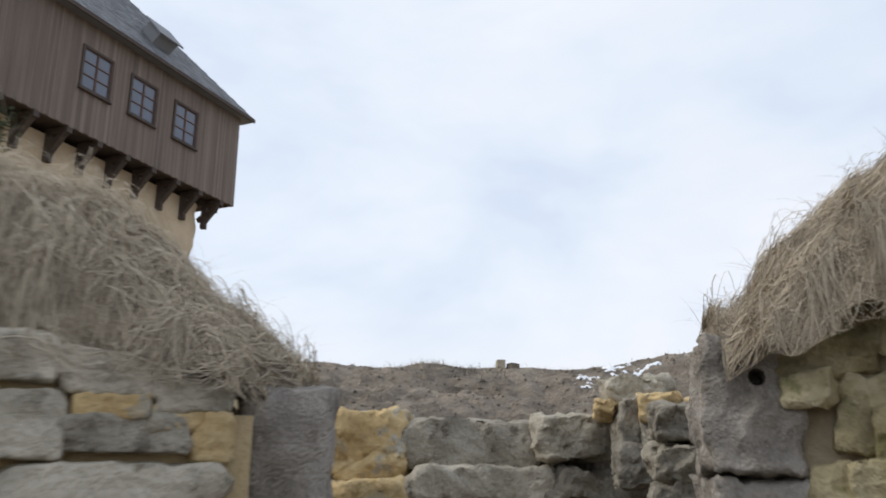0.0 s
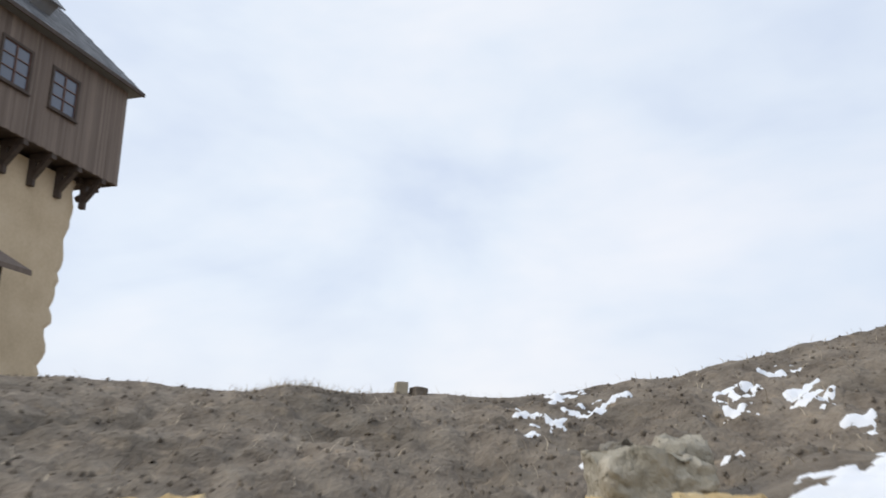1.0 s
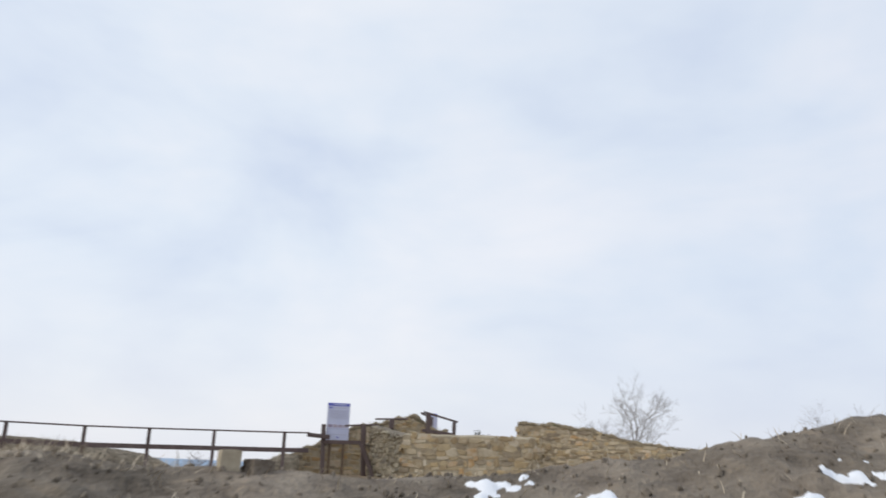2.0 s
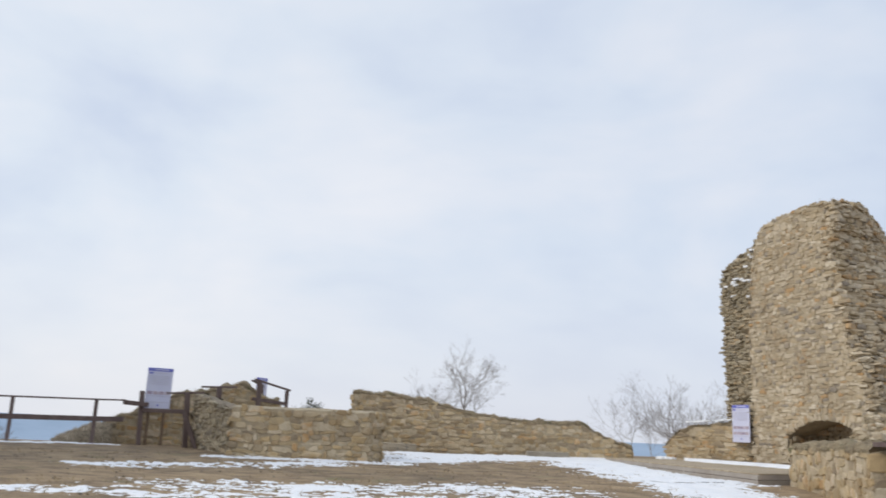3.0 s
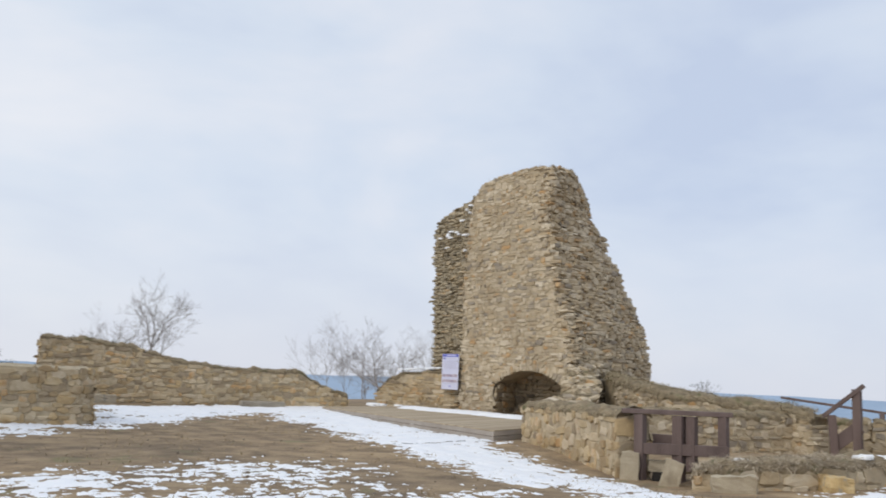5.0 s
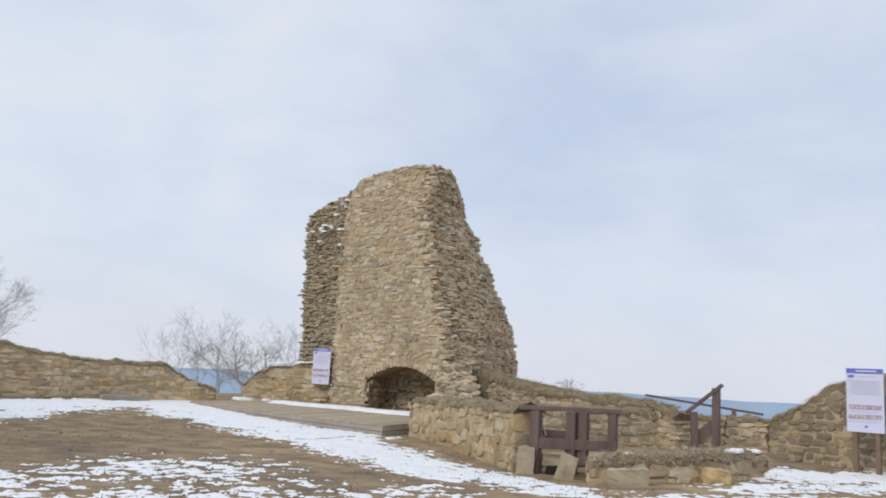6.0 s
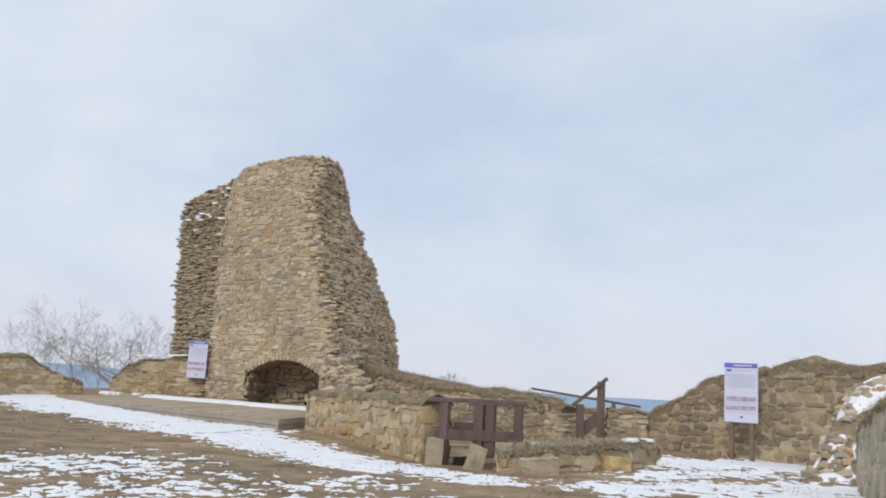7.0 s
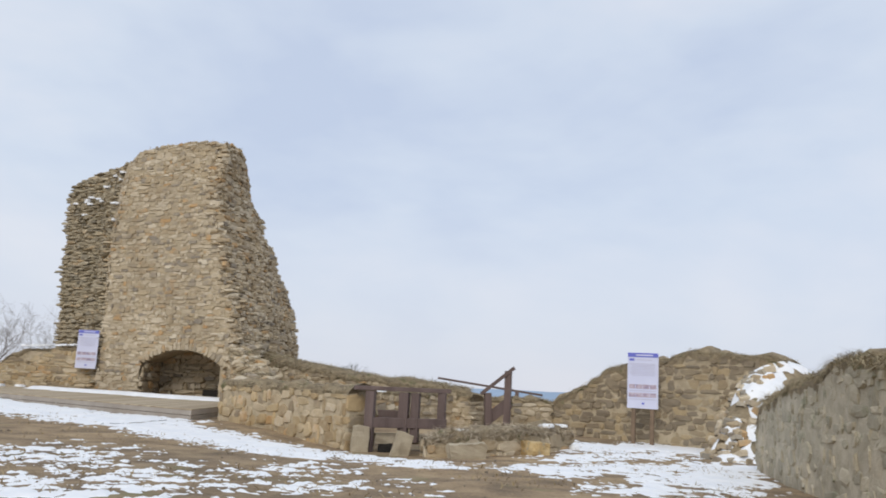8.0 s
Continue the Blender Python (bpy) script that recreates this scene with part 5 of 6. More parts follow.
def build_hump(name, label, line, rad, seed, count, length, bias):
    """A mound of turf on a wall top, thick with long dry grass."""
    bm, rows, spots = bmesh.new(), [], []
    p = np.array(line)
    n, m = 40, 22
    r = random.Random(seed)
    grid = []
    for i in range(n + 1):
        q = i / n * (len(p) - 1)
        x, y, z, b = (np.interp(q, range(len(p)), p[:, k]) for k in range(4))
        row = []
        for k in range(m + 1):
            v = k / m * 2 - 1
            off = v * rad * (0.5 + 0.5 * float(smooth01(0, 0.16, i / n)))
            zz = b + (z - b) * math.sqrt(max(0.0, 1 - abs(v) ** 2.6)) + 0.04 * wavy(x * 3, y * 3 + off * 4, 2.0, seed) + 0.045 * wavy(x * 6, y * 6 + off * 7, 2.0, seed + 3)
            row.append((x + 0.02 * wavy(off * 9, x, 2.0, seed), y + off, zz))
        grid.append(row)
    for row in grid:
        rows.append([bm.verts.new(c) for c in row])
    for a, b in zip(rows, rows[1:]):
        for k in range(m):
            bm.faces.new((a[k], a[k + 1], b[k + 1], b[k]))
    bm.faces.new(rows[0])
    bm.faces.new(rows[-1][::-1])
    bmesh.ops.recalc_face_normals(bm, faces=bm.faces)
    tagged(part(name, bm, THATCH, smooth=True), label, "turf mound")
    g = np.array(grid)

    def on(i, k):
        """The place on the mound at grid co-ordinates; past its front edge the stalks hang down."""
        hang = np.minimum(k, 0.0)
        i, k = np.clip(i, 0, n - 1e-4), np.clip(k, 0, m - 1e-4)
        a, c = i.astype(int), k.astype(int)
        u, v = (i - a)[:, None], (k - c)[:, None]
        p = g[a, c] * (1 - u) * (1 - v) + g[a + 1, c] * u * (1 - v) + g[a, c + 1] * (1 - u) * v + g[a + 1, c + 1] * u * v
        return p + hang[:, None] * np.array([0, 0.006, 0.022])
    q = np.random.RandomState(seed)
    tufts = count // 30
    # tufts share a heading; most lie down the slope towards the front
    ti, tk = q.uniform(0, n, tufts), m * q.beta(1.3, 1.6, tufts)
    th = q.normal(math.atan2(bias[1], bias[0]), 0.95, tufts)
    pick = q.randint(0, tufts, count)
    i0, k0 = ti[pick] + q.normal(0, 0.45, count), tk[pick] + q.normal(0, 0.45, count)
    head = th[pick] + q.normal(0, 0.38, count)
    long = length * q.uniform(0.45, 1.5, count)
    lift = length * q.gamma(1.3, 0.075, count) * (0.6 + 1.2 * q.rand(tufts)[pick])
    wide = 0.0009 * q.uniform(0.5, 1.6, count) * (length / 0.12)
    di = np.linalg.norm(g[1:, m // 2] - g[:-1, m // 2], axis=1)[np.clip(i0, 0, n - 1).astype(int)]
    dk = 2.4 * rad / m
    pts, last = [], None
    K = 6
    for s in range(K):
        p = on(i0, k0)
        up = lift * math.sin(math.pi * (0.12 + 0.72 * s / (K - 1)))
        p = p + np.stack([0 * up, -0.5 * up, up], 1)
        way = p - last if last is not None else np.stack([np.cos(head), np.sin(head), 0 * head], 1)
        side = np.cross(way, [0.1, -0.75, 0.65])
        side *= (wide * (1, 1, 0.95, 0.8, 0.55, 0.1)[s] / np.maximum(np.linalg.norm(side, axis=1), 1e-6))[:, None]
        pts += [p - side, p + side]
        last = p
        head = head + q.normal(0, 0.3, count)
        i0 = i0 + (1 if g[-1, 0, 0] > g[0, 0, 0] else -1) * np.cos(head) * long / (K - 1) / np.maximum(di, 0.01)
        k0 = np.maximum(k0 + np.sin(head) * long / (K - 1) / dk, -1.8 - lift * 25)
    verts = np.stack(pts, 1).reshape(-1, 3)
    faces = [(2 * K * j + 2 * s, 2 * K * j + 2 * s + 1, 2 * K * j + 2 * s + 3, 2 * K * j + 2 * s + 2) for j in range(count) for s in range(K - 1)]
    tagged(raw("dry_grass", verts, faces, STRAW), "long tangled dry grass hanging over a wall top", "dry grass", kind="stuff")
    spots = on(q.uniform(0, n, count // 60), m * q.uniform(0.2, 0.9, count // 60))
    strands("stray_grass", spots, length * 0.9, STRAW, "stray dry stalks standing off a wall top", droop=0.55, width=0.0009, seed=seed + 1, bias=(bias[0] * 0.5, 0), lean=(0.5, 1.3))


build_hump("turf_mound", "turf mound with tangled dry grass on the doorway wall", [(-0.04, 1.84, 0.56, 0.53), (-0.12, 1.80, 0.64, 0.56), (-0.30, 1.73, 0.80, 0.59), (-0.48, 1.66, 0.95, 0.61), (-0.69, 1.57, 1.01, 0.62), (-0.95, 1.42, 1.03, 0.62), (-1.4, 1.2, 1.06, 0.60), (-2.4, 0.75, 1.08, 0.6)], 0.30, 5, 21000, 0.13, (0.6, -0.08))
build_hump("turf_mound", "turf mound with tangled dry grass on the mossy wall", [(0.89, 1.80, 0.68, 0.64), (0.97, 1.78, 0.73, 0.66), (1.06, 1.75, 0.86, 0.68), (1.18, 1.70, 0.99, 0.70), (1.36, 1.62, 1.11, 0.72), (1.7, 1.45, 1.18, 0.73), (2.6, 1.05, 1.2, 0.72)], 0.20, 8, 13000, 0.11, (-0.5, -0.10))
block("stub", "small broken stone stub on the soil ridge", 0.51, 4.62, 0.94, 1.05, 0.05, 0.05, CONCRETE, 10, 0, 2, "stone", seed=12)
block("clod", "clod beside the stone stub", 0.58, 4.62, 0.95, 1.03, 0.06, 0.05, DIRT, 30, 0, 2, "stone", seed=13)


def ridge_litter():
    """Clods and dead stalks strewn over the soil ridge."""
    r = random.Random(77)
    verts, faces, base = [], [], 0
    for _ in range(4200):
        x, y = r.uniform(-2.2, 2.9), r.uniform(2.95, 4.9)
        s = r.choice((0.004, 0.005, 0.006, 0.008, 0.011)) * r.uniform(0.7, 1.3)
        v, f = SHAPES[r.randrange(24)]
        a = np.array(pose(x, y, ground(x, y) + s * 0.2, -90 + r.uniform(-35, 35), r.uniform(-35, 35), r.uniform(0, 360)))[:3, :3] * s * r.uniform(0.7, 1.3)
        verts.append(v * np.array([1, 0.6, 1]) @ a.T + np.array([x, y, ground(x, y) + s * 0.1]))
        faces += [tuple(i + base for i in q) for q in f]
        base += len(v)
    tagged(raw("clods", np.concatenate(verts), faces, DIRT, smooth=True), "loose clods of brown soil on the ridge", "soil", kind="stuff")
    spots = []
    for _ in range(2600):
        x, y = r.uniform(-2.4, 3.0), r.uniform(2.95, 5.2)
        spots.append((x, y, ground(x, y)))
    strands("dry_stalks", spots, 0.05, STRAW, "short dead stalks in the loose soil", droop=0.6, width=0.0012, seed=13, lie=1.2)
    spots = []
    for _ in range(900):
        x = r.gauss(0.1, 0.14) if r.random() < 0.5 else r.uniform(-2.4, 2.4)
        y = 4.62 - 0.10 * (x - 0.5) ** 2 + r.uniform(-0.1, 0.15)
        spots.append((x, y, ground(x, y) - 0.004))
    strands("dry_stalks", spots, 0.045, STRAW, "short dead grass along the ridge top", droop=0.5, width=0.0012, seed=14, lie=0.8)


ridge_litter()



def court_litter():
    """Dead grass stubble, pebbles and clods over the courtyard earth."""
    r = random.Random(88)
    spots = []
    for _ in range(26000):
        u = r.random() ** 1.4
        x, y = r.uniform(-3.0, 15.5), 6.5 + 19.0 * u
        if wavy(x, y, 0.55, 71.0) + 0.6 * wavy(x, y, 2.0, 72.0) < -0.05 or (x > 11.5 and 9.0 < y < 17.5):
            continue
        spots.append((x, y, ground(x, y) - 0.004))
    strands("grass_stubble", spots, 0.075, STUBBLE, "short dead grass stubble on the courtyard earth", droop=0.4, width=0.006, seed=23, lean=(0.5, 1.6))
    verts, faces, base = [], [], 0
    for _ in range(900):
        x, y = r.uniform(-3.0, 14.5), r.uniform(6.5, 24.0)
        if x > 11.5 and 9.0 < y < 17.0:
            continue
        q = r.choice((0.008, 0.012, 0.018, 0.026)) * r.uniform(0.7, 1.4)
        v, f = SHAPES[r.randrange(24)]
        a = np.array(pose(0, 0, 0, -90 + r.uniform(-25, 25), r.uniform(-25, 25), r.uniform(0, 360)))[:3, :3] * q
        verts.append(v * np.array([1, 0.6, 1]) @ a.T + np.array([x, y, ground(x, y) + q * 0.1]))
        faces += [tuple(k + base for k in h) for h in f]
        base += len(v)
    tagged(raw("pebbles", np.concatenate(verts), faces, CLOD), "pebbles and clods on the courtyard earth", "pebbles", kind="stuff")


court_litter()


# ---- the timber-topped tower house ----
def build_tower_house():
    holder = empty("tower_house", "tower house with cream render, brown timber upper storey and slate roof", "tower")
    ax = Vector((0.36, 0.933, 0))      # along the facade, away from the steps
    out = Vector((0.933, -0.36, 0))    # out of the facade
    c = Vector((-9.35, 32.2, 0))       # far lower corner of the timber storey
    L, W, z0, z1 = 13.0, 10.0, 11.45, 15.25

    def P(s, o, z):
        """s back along the facade from its far corner, o outwards."""
        return c - ax * s + out * o + Vector((0, 0, z))

    def frame_box(bm, s, o, z, ls, lo, lz, bevel=0.01):
        m = Matrix((ax, out, Vector((0, 0, 1)))).transposed().to_4x4()
        m.translation = P(s, o, z)
        box(bm, (ls, lo, lz), m, bevel)
    # masonry below, its far edge ragged
    bm, rows = bmesh.new(), []
    for k in range(48):
        z = -1.0 + (z0 + 0.6) * k / 47 + (0.2 if k == 47 else 0)
        rag = 1.05 + 0.16 * wavy(z, 0, 1.3, 2.0) + 0.2 * wavy(z, 0, 3.3, 4.0) + (0.12 if int(z * 1.7) % 3 == 0 else 0) + (0.10 * (10.0 - z) if z < 10 else 0)
        rows.append([bm.verts.new(P(rag, -0.95, z)), bm.verts.new(P(rag + 0.25, -0.9, z)), bm.verts.new(P(L, -0.9, z)), bm.verts.new(P(L, -W + 0.9, z)), bm.verts.new(P(rag + 0.1, -W + 0.9, z))])
    for a, b in zip(rows, rows[1:]):
        for i in range(5):
            j = (i + 1) % 5
            bm.faces.new((a[j], a[i], b[i], b[j]))
    bm.faces.new(rows[-1])
    bmesh.ops.recalc_face_normals(bm, faces=bm.faces)
    part("wall", bm, PLASTER, holder, "cream rendered masonry with a ragged edge")
    # inner timber box, boarded outside
    bm = bmesh.new()
    frame_box(bm, L / 2, -W / 2, (z0 + z1) / 2, L - 0.1, W - 0.1, z1 - z0 - 0.04)
    part("timber_storey", bm, TRIMWOOD, holder)
    windows = [3.32, 5.6, 7.8]
    ww, wh, wz = 1.28, 1.46, 13.62
    w = 0.2
    for k in range(int(L / w)):
        s = (k + 0.5) * w
        spans = [(z0 - 0.08 + 0.03 * (k % 2), z1)]
        if any(abs(s - q) < ww / 2 + 0.02 for q in windows):
            spans = [(z0 - 0.08 + 0.03 * (k % 2), wz - wh / 2), (wz + wh / 2, z1)]
        for a, b in spans:
            bm = bmesh.new()
            frame_box(bm, s, 0.005, (a + b) / 2, w - 0.012, 0.05, b - a, 0.006)
            part("board", bm, CLAD, holder)
            bm = bmesh.new()
            frame_box(bm, s + w / 2, 0.030, (a + b) / 2, 0.05, 0.014, b - a, 0.004)
            part("batten", bm, CLAD, holder)
    for k in range(int(W / 0.25)):
        bm = bmesh.new()
        frame_box(bm, 0.0, -(k + 0.5) * 0.25, (z0 + z1) / 2 - 0.03, 0.05, 0.24, z1 - z0 + 0.06, 0.006)
        part("board", bm, CLAD, holder)
    for q in windows:
        win = empty("window", "", "")
        win.parent = holder
        bm = bmesh.new()
        for ds, dz, ls, lz in ((-ww / 2, 0, 0.1, wh + 0.1), (ww / 2, 0, 0.1, wh + 0.1), (0, wh / 2, ww, 0.1), (0, -wh / 2, ww, 0.1)):
            frame_box(bm, q + ds, 0.04, wz + dz, ls, 0.10, lz, 0.008)
        part("window_frame", bm, TRIMWOOD, win)
        bm = bmesh.new()
        frame_box(bm, q, 0.075, wz - wh / 2 - 0.07, ww + 0.16, 0.14, 0.06, 0.008)
        part("window_sill", bm, TRIMWOOD, win)
        for side in (-1, 1):
            bm = bmesh.new()
            cx, sw, shh = q + side * ww * 0.235, ww * 0.46, wh - 0.08
            for ds, dz, ls, lz in ((-sw / 2, 0, 0.055, shh), (sw / 2, 0, 0.055, shh), (0, shh / 2, sw, 0.06), (0, -shh / 2, sw, 0.06), (0, shh / 6, sw, 0.035), (0, -shh / 6, sw, 0.035)):
                frame_box(bm, cx + ds, 0.03, wz + dz, ls, 0.05, lz, 0.004)
            part("sash", bm, FRAMEWOOD, win, "reddish wooden sash")
            for row in (-1, 0, 1):
                bm = bmesh.new()
                frame_box(bm, cx, 0.012, wz + row * shh / 3, sw - 0.02, 0.012, shh / 3 - 0.02, 0.0)
                part("pane", bm, GLASS, win)
    # brackets under the overhang
    for k in range(10):
        s = 0.75 + k * 1.3
        bm = bmesh.new()
        bar(bm, P(s, -0.95, z0 - 0.14), P(s, 0.02, z0 - 0.14), 0.22, 0.24)
        bar(bm, P(s, -0.82, z0 - 1.15), P(s, -0.82, z0 - 0.1), 0.22, 0.22)
        bar(bm, P(s, -0.80, z0 - 0.85), P(s, -0.15, z0 - 0.16), 0.2, 0.2)
        part("bracket", bm, TRIMWOOD, holder)
    for k in range(4):
        o = -0.9 - k * 2.4
        bm = bmesh.new()
        bar(bm, P(1.1, o, z0 - 0.14), P(-0.02, o, z0 - 0.14), 0.22, 0.24)
        bar(bm, P(0.95, o, z0 - 0.85), P(0.15, o, z0 - 0.16), 0.2, 0.2)
        part("bracket", bm, TRIMWOOD, holder)
    bm = bmesh.new()
    frame_box(bm, L / 2, -0.06, z0 + 0.0, L, 0.14, 0.16)
    part("sole_beam", bm, TRIMWOOD, holder)
    # hipped slate roof
    e, zr = 0.45, 21.5
    ze = z1 + 0.08
    corners = [P(-e, e, ze), P(L + e, e, ze), P(L + e, -W - e, ze), P(-e, -W - e, ze)]
    ridge = [P(W / 2 * 0.85, -W / 2, zr), P(L - W / 2 * 0.85, -W / 2, zr)]
    bm = bmesh.new()
    v = [bm.verts.new(q) for q in corners] + [bm.verts.new(q) for q in ridge]
    low = [bm.verts.new(q - Vector((0, 0, 0.1))) for q in corners]
    for f in ((v[1], v[0], v[4], v[5]), (v[0], v[3], v[4]), (v[3], v[2], v[5], v[4]), (v[2], v[1], v[5]), tuple(low)):
        bm.faces.new(f)
    for i in range(4):
        j = (i + 1) % 4
        bm.faces.new((v[i], v[j], low[j], low[i]))
    bmesh.ops.recalc_face_normals(bm, faces=bm.faces)
    roof = part("roof", bm, SLATE, holder, "steep blue-grey slate roof")
    # slate courses on the seen slope
    a0, a1, r0, r1 = corners[0], corners[1], ridge[0], ridge[1]
    up = (r0 + r1) / 2 - (a0 + a1) / 2
    nrm = (a1 - a0).cross(up).normalized()
    if nrm.z < 0:
        nrm = -nrm
    verts, faces = [], []
    rr = random.Random(3)
    rows_n = 34
    for k in range(rows_n):
        f0, f1 = k / rows_n, min(1.0, (k + 1.25) / rows_n)
        b0, b1 = a0.lerp(r0, f0), a1.lerp(r1, f0)
        t0, t1 = a0.lerp(r0, f1), a1.lerp(r1, f1)
        m = max(4, int((b1 - b0).length / 0.3))
        for i in range(m):
            q0, q1 = (i + (0.5 if k % 2 else 0)) / m, (i + 0.95 + (0.5 if k % 2 else 0)) / m
            if q1 > 1:
                continue
            h = 0.02 + rr.uniform(0, 0.012)
            base = len(verts)
            if k < 9 and i < 40:
                raw("slate", [b0.lerp(b1, q0) + nrm * h, b0.lerp(b1, q1) + nrm * h, t0.lerp(t1, q1) + nrm * 0.006, t0.lerp(t1, q0) + nrm * 0.006, b0.lerp(b1, q0), b0.lerp(b1, q1)], [(0, 1, 2, 3), (0, 4, 5, 1)], SLATE, roof)
                continue
            verts += [b0.lerp(b1, q0) + nrm * h, b0.lerp(b1, q1) + nrm * h, t0.lerp(t1, q1) + nrm * 0.006, t0.lerp(t1, q0) + nrm * 0.006, b0.lerp(b1, q0), b0.lerp(b1, q1)]
            faces += [(base, base + 1, base + 2, base + 3), (base, base + 4, base + 5, base + 1)]
    ob = raw("slate_covering", verts, faces, SLATE, roof)
    ob["kind"] = "stuff"
    # small roof hatch
    bm = bmesh.new()
    mid = a0.lerp(r0, 0.22).lerp(a1.lerp(r1, 0.22), 0.33)
    m = Matrix((ax, up.normalized(), nrm)).transposed().to_4x4()
    m.translation = mid + nrm * 0.25
    box(bm, (1.0, 0.9, 0.5), m, 0.02)
    m2 = m.copy()
    m2.translation = mid + nrm * 0.55
    box(bm, (1.3, 1.2, 0.06), m2, 0.01)
    part("hatch", bm, SLATE, roof)
    bm = bmesh.new()
    bar(bm, corners[0] - Vector((0, 0, 0.06)), corners[1] - Vector((0, 0, 0.06)), 0.06, 0.16)
    part("eaves_board", bm, TRIMWOOD, roof)
    # small covered porch on the facade
    porch = empty("porch", "", "")
    porch.parent = holder
    s0, s1, zt = 5.1, 9.9, 6.75
    bm = bmesh.new()
    q = [P(s0, 1.4, zt), P(s1, 1.4, zt), P(s1, -0.9, zt + 1.5), P(s0 + 0.9, -0.9, zt + 1.5)]
    t = [bm.verts.new(x) for x in q] + [bm.verts.new(x - Vector((0, 0, 0.16))) for x in q]
    for f in ((0, 1, 2, 3), (7, 6, 5, 4), (0, 4, 5, 1), (1, 5, 6, 2), (3, 7, 4, 0), (2, 6, 7, 3)):
        bm.faces.new([t[i] for i in f])
    bmesh.ops.recalc_face_normals(bm, faces=bm.faces)
    part("porch_roof", bm, CLAD, porch)
    for s in (s0 + 0.9, s0 + 2.6, s0 + 4.4):
        bm = bmesh.new()
        bar(bm, P(s, 1.0, zt - 3.0), P(s, 1.0, zt), 0.16, 0.16)
        part("porch_post", bm, TRIMWOOD, porch)
    bm = bmesh.new()
    frame_box(bm, (s0 + s1) / 2 + 0.4, 1.0, zt - 2.6, s1 - s0 - 1.0, 0.1, 1.0)
    part("parapet", bm, TRIMWOOD, porch)
    bm = bmesh.new()
    bar(bm, P(s0 + 0.3, 0.6, zt - 4.2), P(s0 + 1.2, 0.95, zt - 2.9), 0.14, 0.16)
    part("strut", bm, TRIMWOOD, porch)
    win = empty("arched_window", "", "")
    win.parent = holder
    bm, prof = bmesh.new(), [(-0.5, -0.9), (0.5, -0.9)] + [(0.5 * math.cos(math.pi * k / 10), 0.45 + 0.4 * math.sin(math.pi * k / 10)) for k in range(11)]
    lo = [bm.verts.new(P(6.6 - a, -0.86, 9.15 + b)) for a, b in prof]
    hi = [bm.verts.new(P(6.6 - a, -0.93, 9.15 + b)) for a, b in prof]
    bm.faces.new(lo)
    bm.faces.new(hi[::-1])
    for k in range(len(prof)):
        bm.faces.new((lo[k], lo[(k + 1) % len(prof)], hi[(k + 1) % len(prof)], hi[k]))
    bmesh.ops.recalc_face_normals(bm, faces=bm.faces)
    part("pane", bm, GLASS, win)
    bm = bmesh.new()
    for a, b in zip(prof, prof[1:] + prof[:1]):
        bar(bm, P(6.6 - a[0], -0.86, 9.15 + a[1]), P(6.6 - b[0], -0.86, 9.15 + b[1]), 0.12, 0.12)
    bar(bm, P(6.6, -0.85, 8.3), P(6.6, -0.85, 9.95), 0.07, 0.07)
    bar(bm, P(7.1, -0.85, 9.2), P(6.1, -0.85, 9.2), 0.07, 0.07)
    part("window_frame", bm, TRIMWOOD, win)


build_tower_house()


# ---- trees and bushes ----
def build_tree(x, y, z, height, spread, seed, label, trunk=0.12, depth=5, lean=(0, 0), name="bare_tree"):
    r = random.Random(seed)
    holder = empty(name, label, "tree", "bare trees round the plateau", at=(x, y, z))
    wood, twig = [], []

    def grow(p, d, length, rad, level):
        steps = 3
        q = p
        for _ in range(steps):
            d = (d + Vector((r.gauss(0, 0.14), r.gauss(0, 0.14), r.gauss(0.03, 0.1)))).normalized()
            nxt = q + d * length / steps
            (wood if level < 2 else twig).append((q, nxt, rad, rad * 0.86))
            q, rad = nxt, rad * 0.86
            if level < depth and r.random() < 0.75:
                side = Vector((r.gauss(0, 1), r.gauss(0, 1), r.gauss(0.25, 0.5))).normalized()
                grow(q, (d * 0.55 + side * spread).normalized(), length * r.uniform(0.5, 0.75), rad * 0.6, level + 1)
        if level < depth:
            for _ in range(2):
                side = Vector((r.gauss(0, 1), r.gauss(0, 1), r.gauss(0.2, 0.5))).normalized()
                grow(q, (d * 0.8 + side * spread * 0.7).normalized(), length * r.uniform(0.55, 0.8), rad * 0.75, level + 1)
    grow(Vector((0, 0, -0.4)), Vector((lean[0], lean[1], 1)).normalized(), height * 0.34, trunk, 0)

    def mesh(name, segs, sides):
        verts, faces = [], []
        for a, b, r0, r1 in segs:
            d = (b - a).normalized()
            u = d.cross(Vector((0.3, 0.5, 0.81))).normalized()
            v = d.cross(u)
            base = len(verts)
            for c, rad in ((a, r0), (b, r1)):
                for k in range(sides):
                    t = 2 * math.pi * k / sides
                    verts.append(c + (u * math.cos(t) + v * math.sin(t)) * max(rad, 0.005))
            for k in range(sides):
                j = (k + 1) % sides
                faces.append((base + k, base + j, base + sides + j, base + sides + k))
        raw(name, verts, faces, BARK, holder)
    mesh("trunk", wood, 6)
    mesh("crown", twig, 3)
    return holder


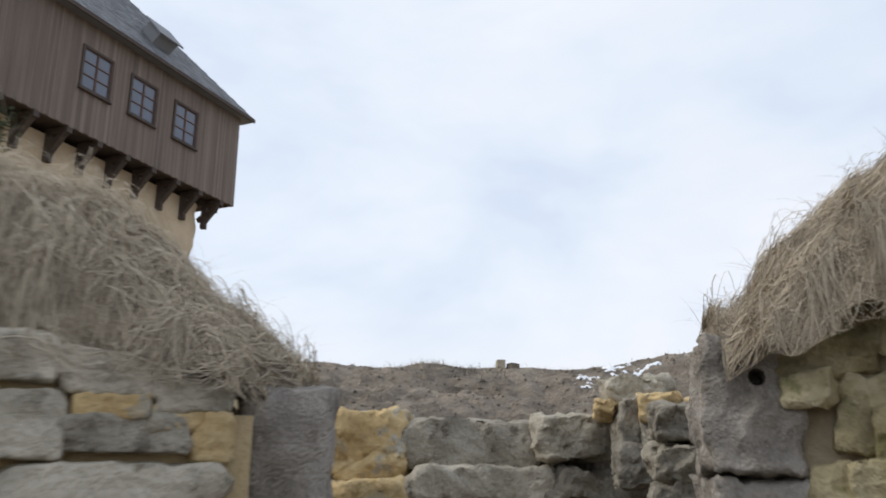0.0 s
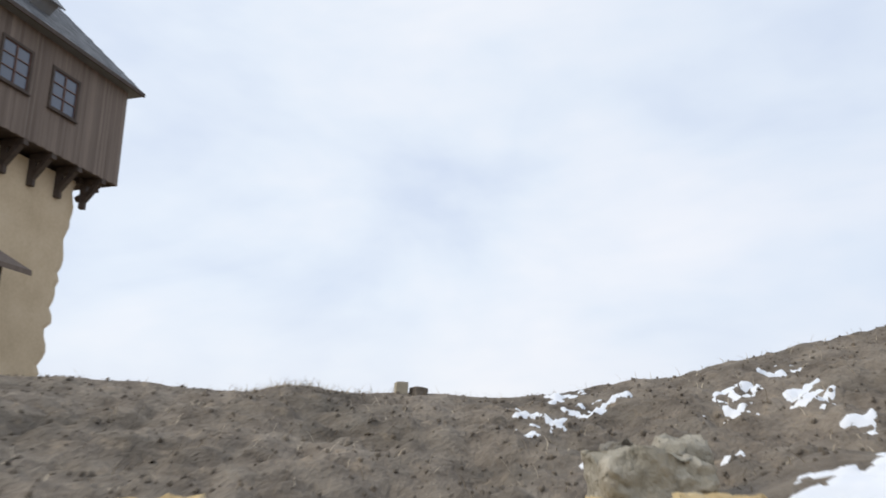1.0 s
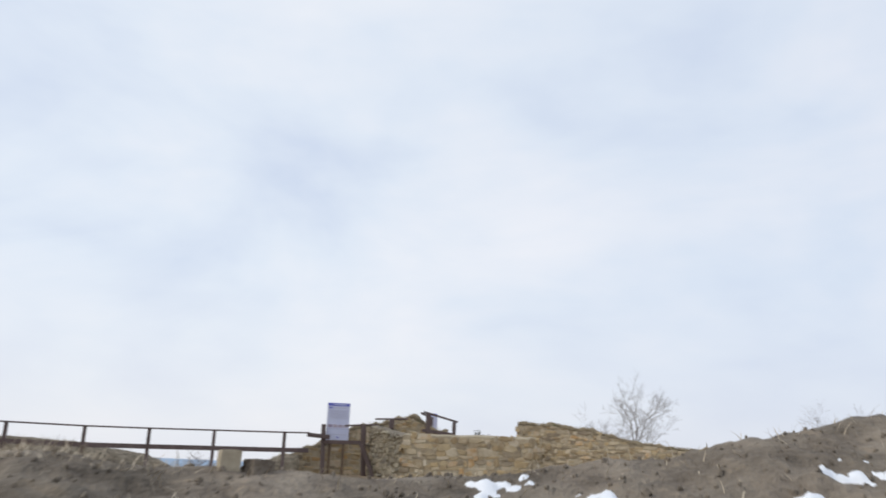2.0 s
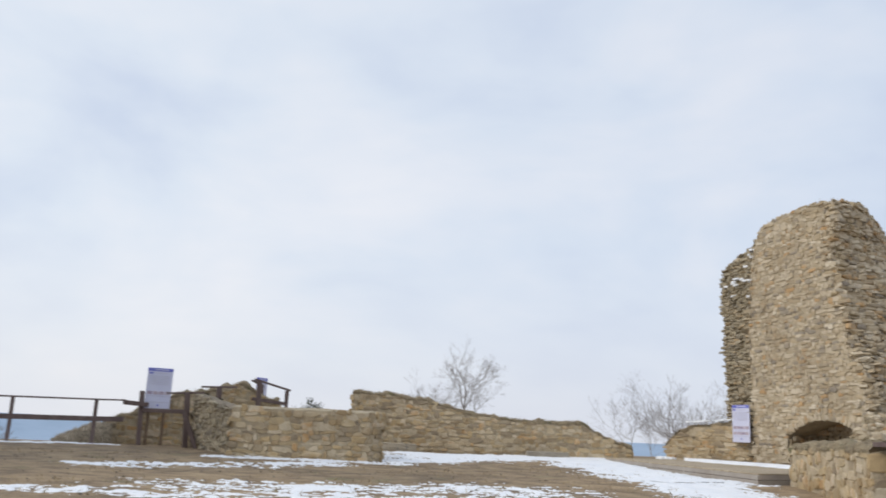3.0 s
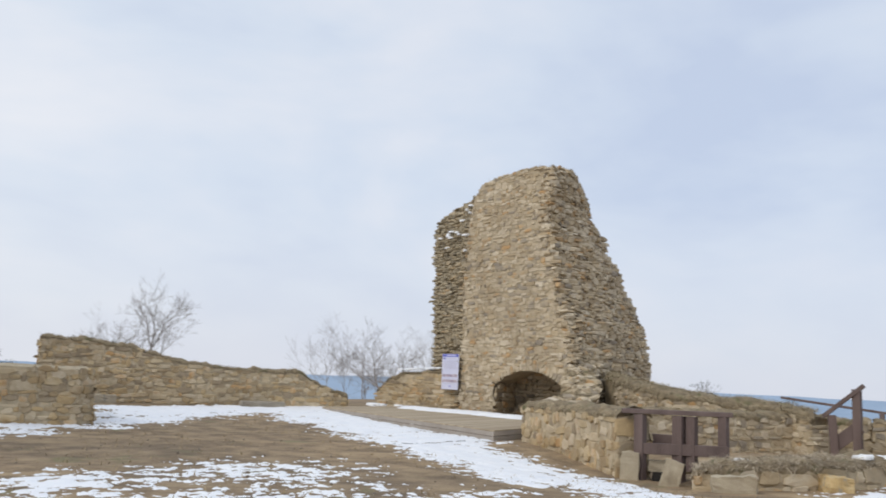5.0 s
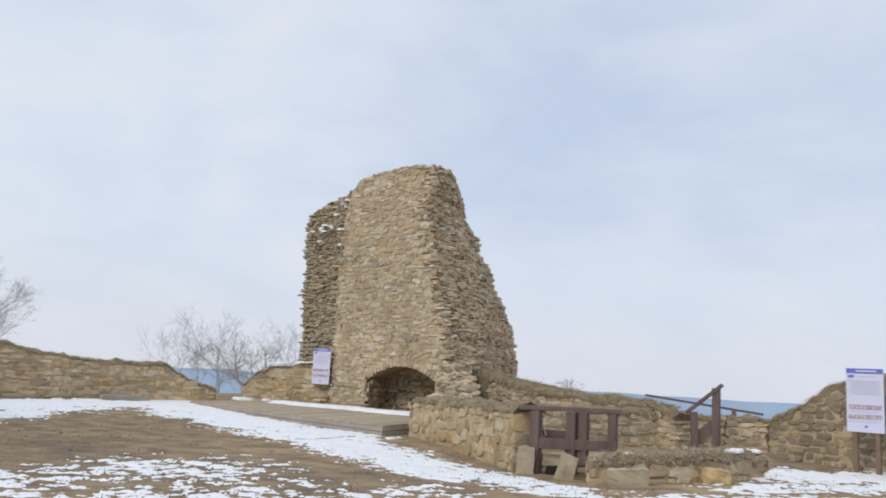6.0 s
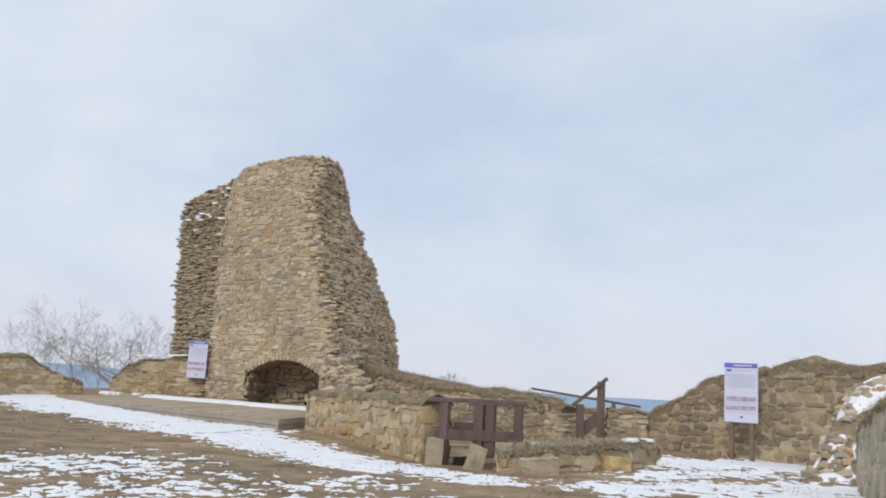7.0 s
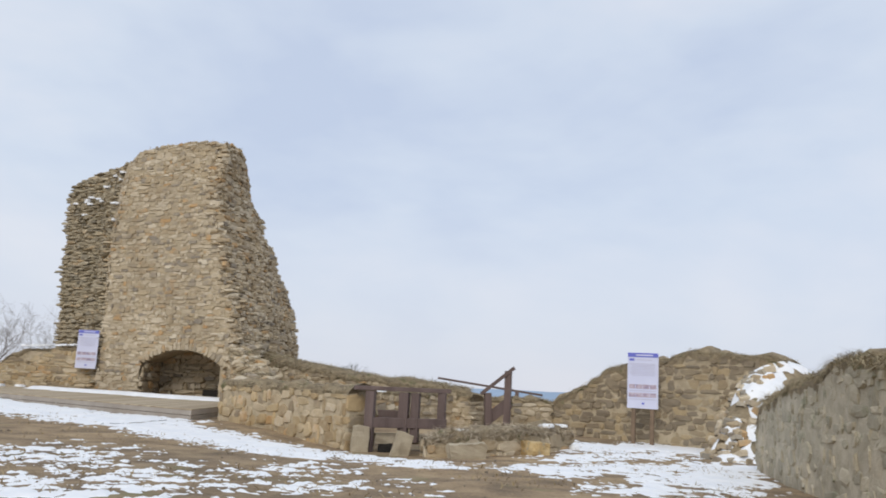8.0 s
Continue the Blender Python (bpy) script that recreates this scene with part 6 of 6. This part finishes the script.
build_tree(28.3, 56.0, 0.9, 8.2, 0.9, 3, "bare winter tree with a rounded crown", 0.13, 5)
build_tree(25.8, 57.0, 1.2, 4.4, 0.8, 4, "small bare winter tree", 0.09, 4)
for k, (x, y, h, tr) in enumerate(((36.6, 47.6, 4.6, 0.06), (37.8, 47.0, 4.0, 0.05), (38.6, 46.2, 5.0, 0.07), (39.6, 45.0, 4.4, 0.05), (41.0, 44.0, 5.2, 0.07), (42.2, 42.6, 4.8, 0.06), (43.0, 41.0, 4.4, 0.05), (40.4, 47.8, 4.6, 0.06))):
    build_tree(x, y, -0.3, h * 1.5, 0.75, 10 + k, "bare winter tree below the plateau edge", tr * 0.75, 4)
build_tree(30.6, 34.6, 0.7, 6.2, 0.9, 31, "leaning bare tree with long crooked limbs behind the tower", 0.11, 4, lean=(-0.55, 1.0))
build_tree(0.4, 33.5, 0.1, 1.9, 1.2, 33, "small bare bush behind the fence", 0.05, 4)


def build_bush(x, y, z, size, seed, label, n=900, mat=None):
    """An evergreen bush of many short needles on short stems."""
    r = random.Random(seed)
    holder = empty("bush", label, "bush", at=(x, y, z))
    verts, faces = [], []
    centres = [(r.gauss(0, 0.45) * size, r.gauss(0, 0.45) * size, abs(r.gauss(0.35, 0.35)) * size) for _ in range(18)]
    for _ in range(n):
        cx, cy, cz = r.choice(centres)
        p = Vector((cx + r.gauss(0, 0.13) * size, cy + r.gauss(0, 0.13) * size, max(0, cz + r.gauss(0, 0.14) * size)))
        d = Vector((r.gauss(0, 1), r.gauss(0, 1), r.gauss(0.4, 0.7))).normalized() * size * r.uniform(0.06, 0.14)
        s = d.cross(Vector((0.2, 0.9, 0.4))).normalized() * size * (0.012 if n > 2000 else 0.02)
        b = len(verts)
        verts += [p - s, p + s, p + d * 0.6 + s * 1.2, p + d, p + d * 0.6 - s * 1.2]
        faces.append((b, b + 1, b + 2, b + 3, b + 4))
    raw("foliage", verts, faces, mat or EVERGREEN, holder)
    stems = [(Vector((0, 0, -0.2)), Vector(c), 0.03 * size, 0.01 * size) for c in centres]
    sv, sf = [], []
    for a, c, r0, r1 in stems:
        b = len(sv)
        for q, rad in ((a, r0), (c, r1)):
            sv += [q + Vector((rad, 0, 0)), q + Vector((-rad * 0.5, rad, 0)), q + Vector((-rad * 0.5, -rad, 0))]
        sf += [(b, b + 1, b + 4, b + 3), (b + 1, b + 2, b + 5, b + 4), (b + 2, b, b + 3, b + 5)]
    raw("stems", sv, sf, BARK, holder)


build_bush(13.9, 35.6, 2.2, 0.75, 3, "dark evergreen bush behind the back wall", 2400)
build_bush(15.3, 35.2, 2.1, 0.65, 4, "dark evergreen bush behind the back wall", 2400)
build_bush(10.2, 33.4, 1.7, 0.6, 5, "small evergreen bush behind the ruin", 2100)
build_bush(26.3, 17.4, 1.95, 0.35, 6, "small evergreen shrub on the bank", 300)
build_bush(24.8, 14.2, 1.75, 0.22, 7, "small evergreen shrub on the bank", 200)
build_hump("heather_mound", "low brown heather mound behind the fence", [(-9.0, 30.6, 1.3, 0.5), (-5.5, 31.0, 1.5, 0.5), (-3.6, 31.1, 1.42, 0.5), (-2.4, 31.2, 1.25, 0.5), (-1.4, 31.3, 1.12, 0.5), (-0.7, 31.3, 0.8, 0.5)], 0.9, 15, 2500, 0.2, (0, 0))
build_hump("heather_mound", "low brown heather mound behind the fence", [(1.7, 31.3, 0.8, 0.5), (2.3, 31.3, 1.1, 0.5), (2.8, 31.3, 1.3, 0.5), (3.3, 31.4, 1.4, 0.5)], 0.7, 16, 1500, 0.2, (0, 0))
build_bush(-1.62, 2.5, 1.52, 0.24, 12, "green conifer bush near the doorway", 2600)


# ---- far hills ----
# plain ring of hills; HILL's colour carries the aerial haze
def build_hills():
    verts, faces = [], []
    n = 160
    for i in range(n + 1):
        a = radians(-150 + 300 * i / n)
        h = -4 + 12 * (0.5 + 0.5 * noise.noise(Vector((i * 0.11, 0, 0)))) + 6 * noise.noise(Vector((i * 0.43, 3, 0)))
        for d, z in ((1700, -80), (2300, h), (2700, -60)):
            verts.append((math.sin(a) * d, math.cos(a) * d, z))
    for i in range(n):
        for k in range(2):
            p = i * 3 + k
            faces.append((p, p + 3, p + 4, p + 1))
    tagged(raw("backdrop_hills", verts, faces, HILL, smooth=True), "distant wooded hills with blue haze in their colour", "hills", kind="structure")


build_hills()
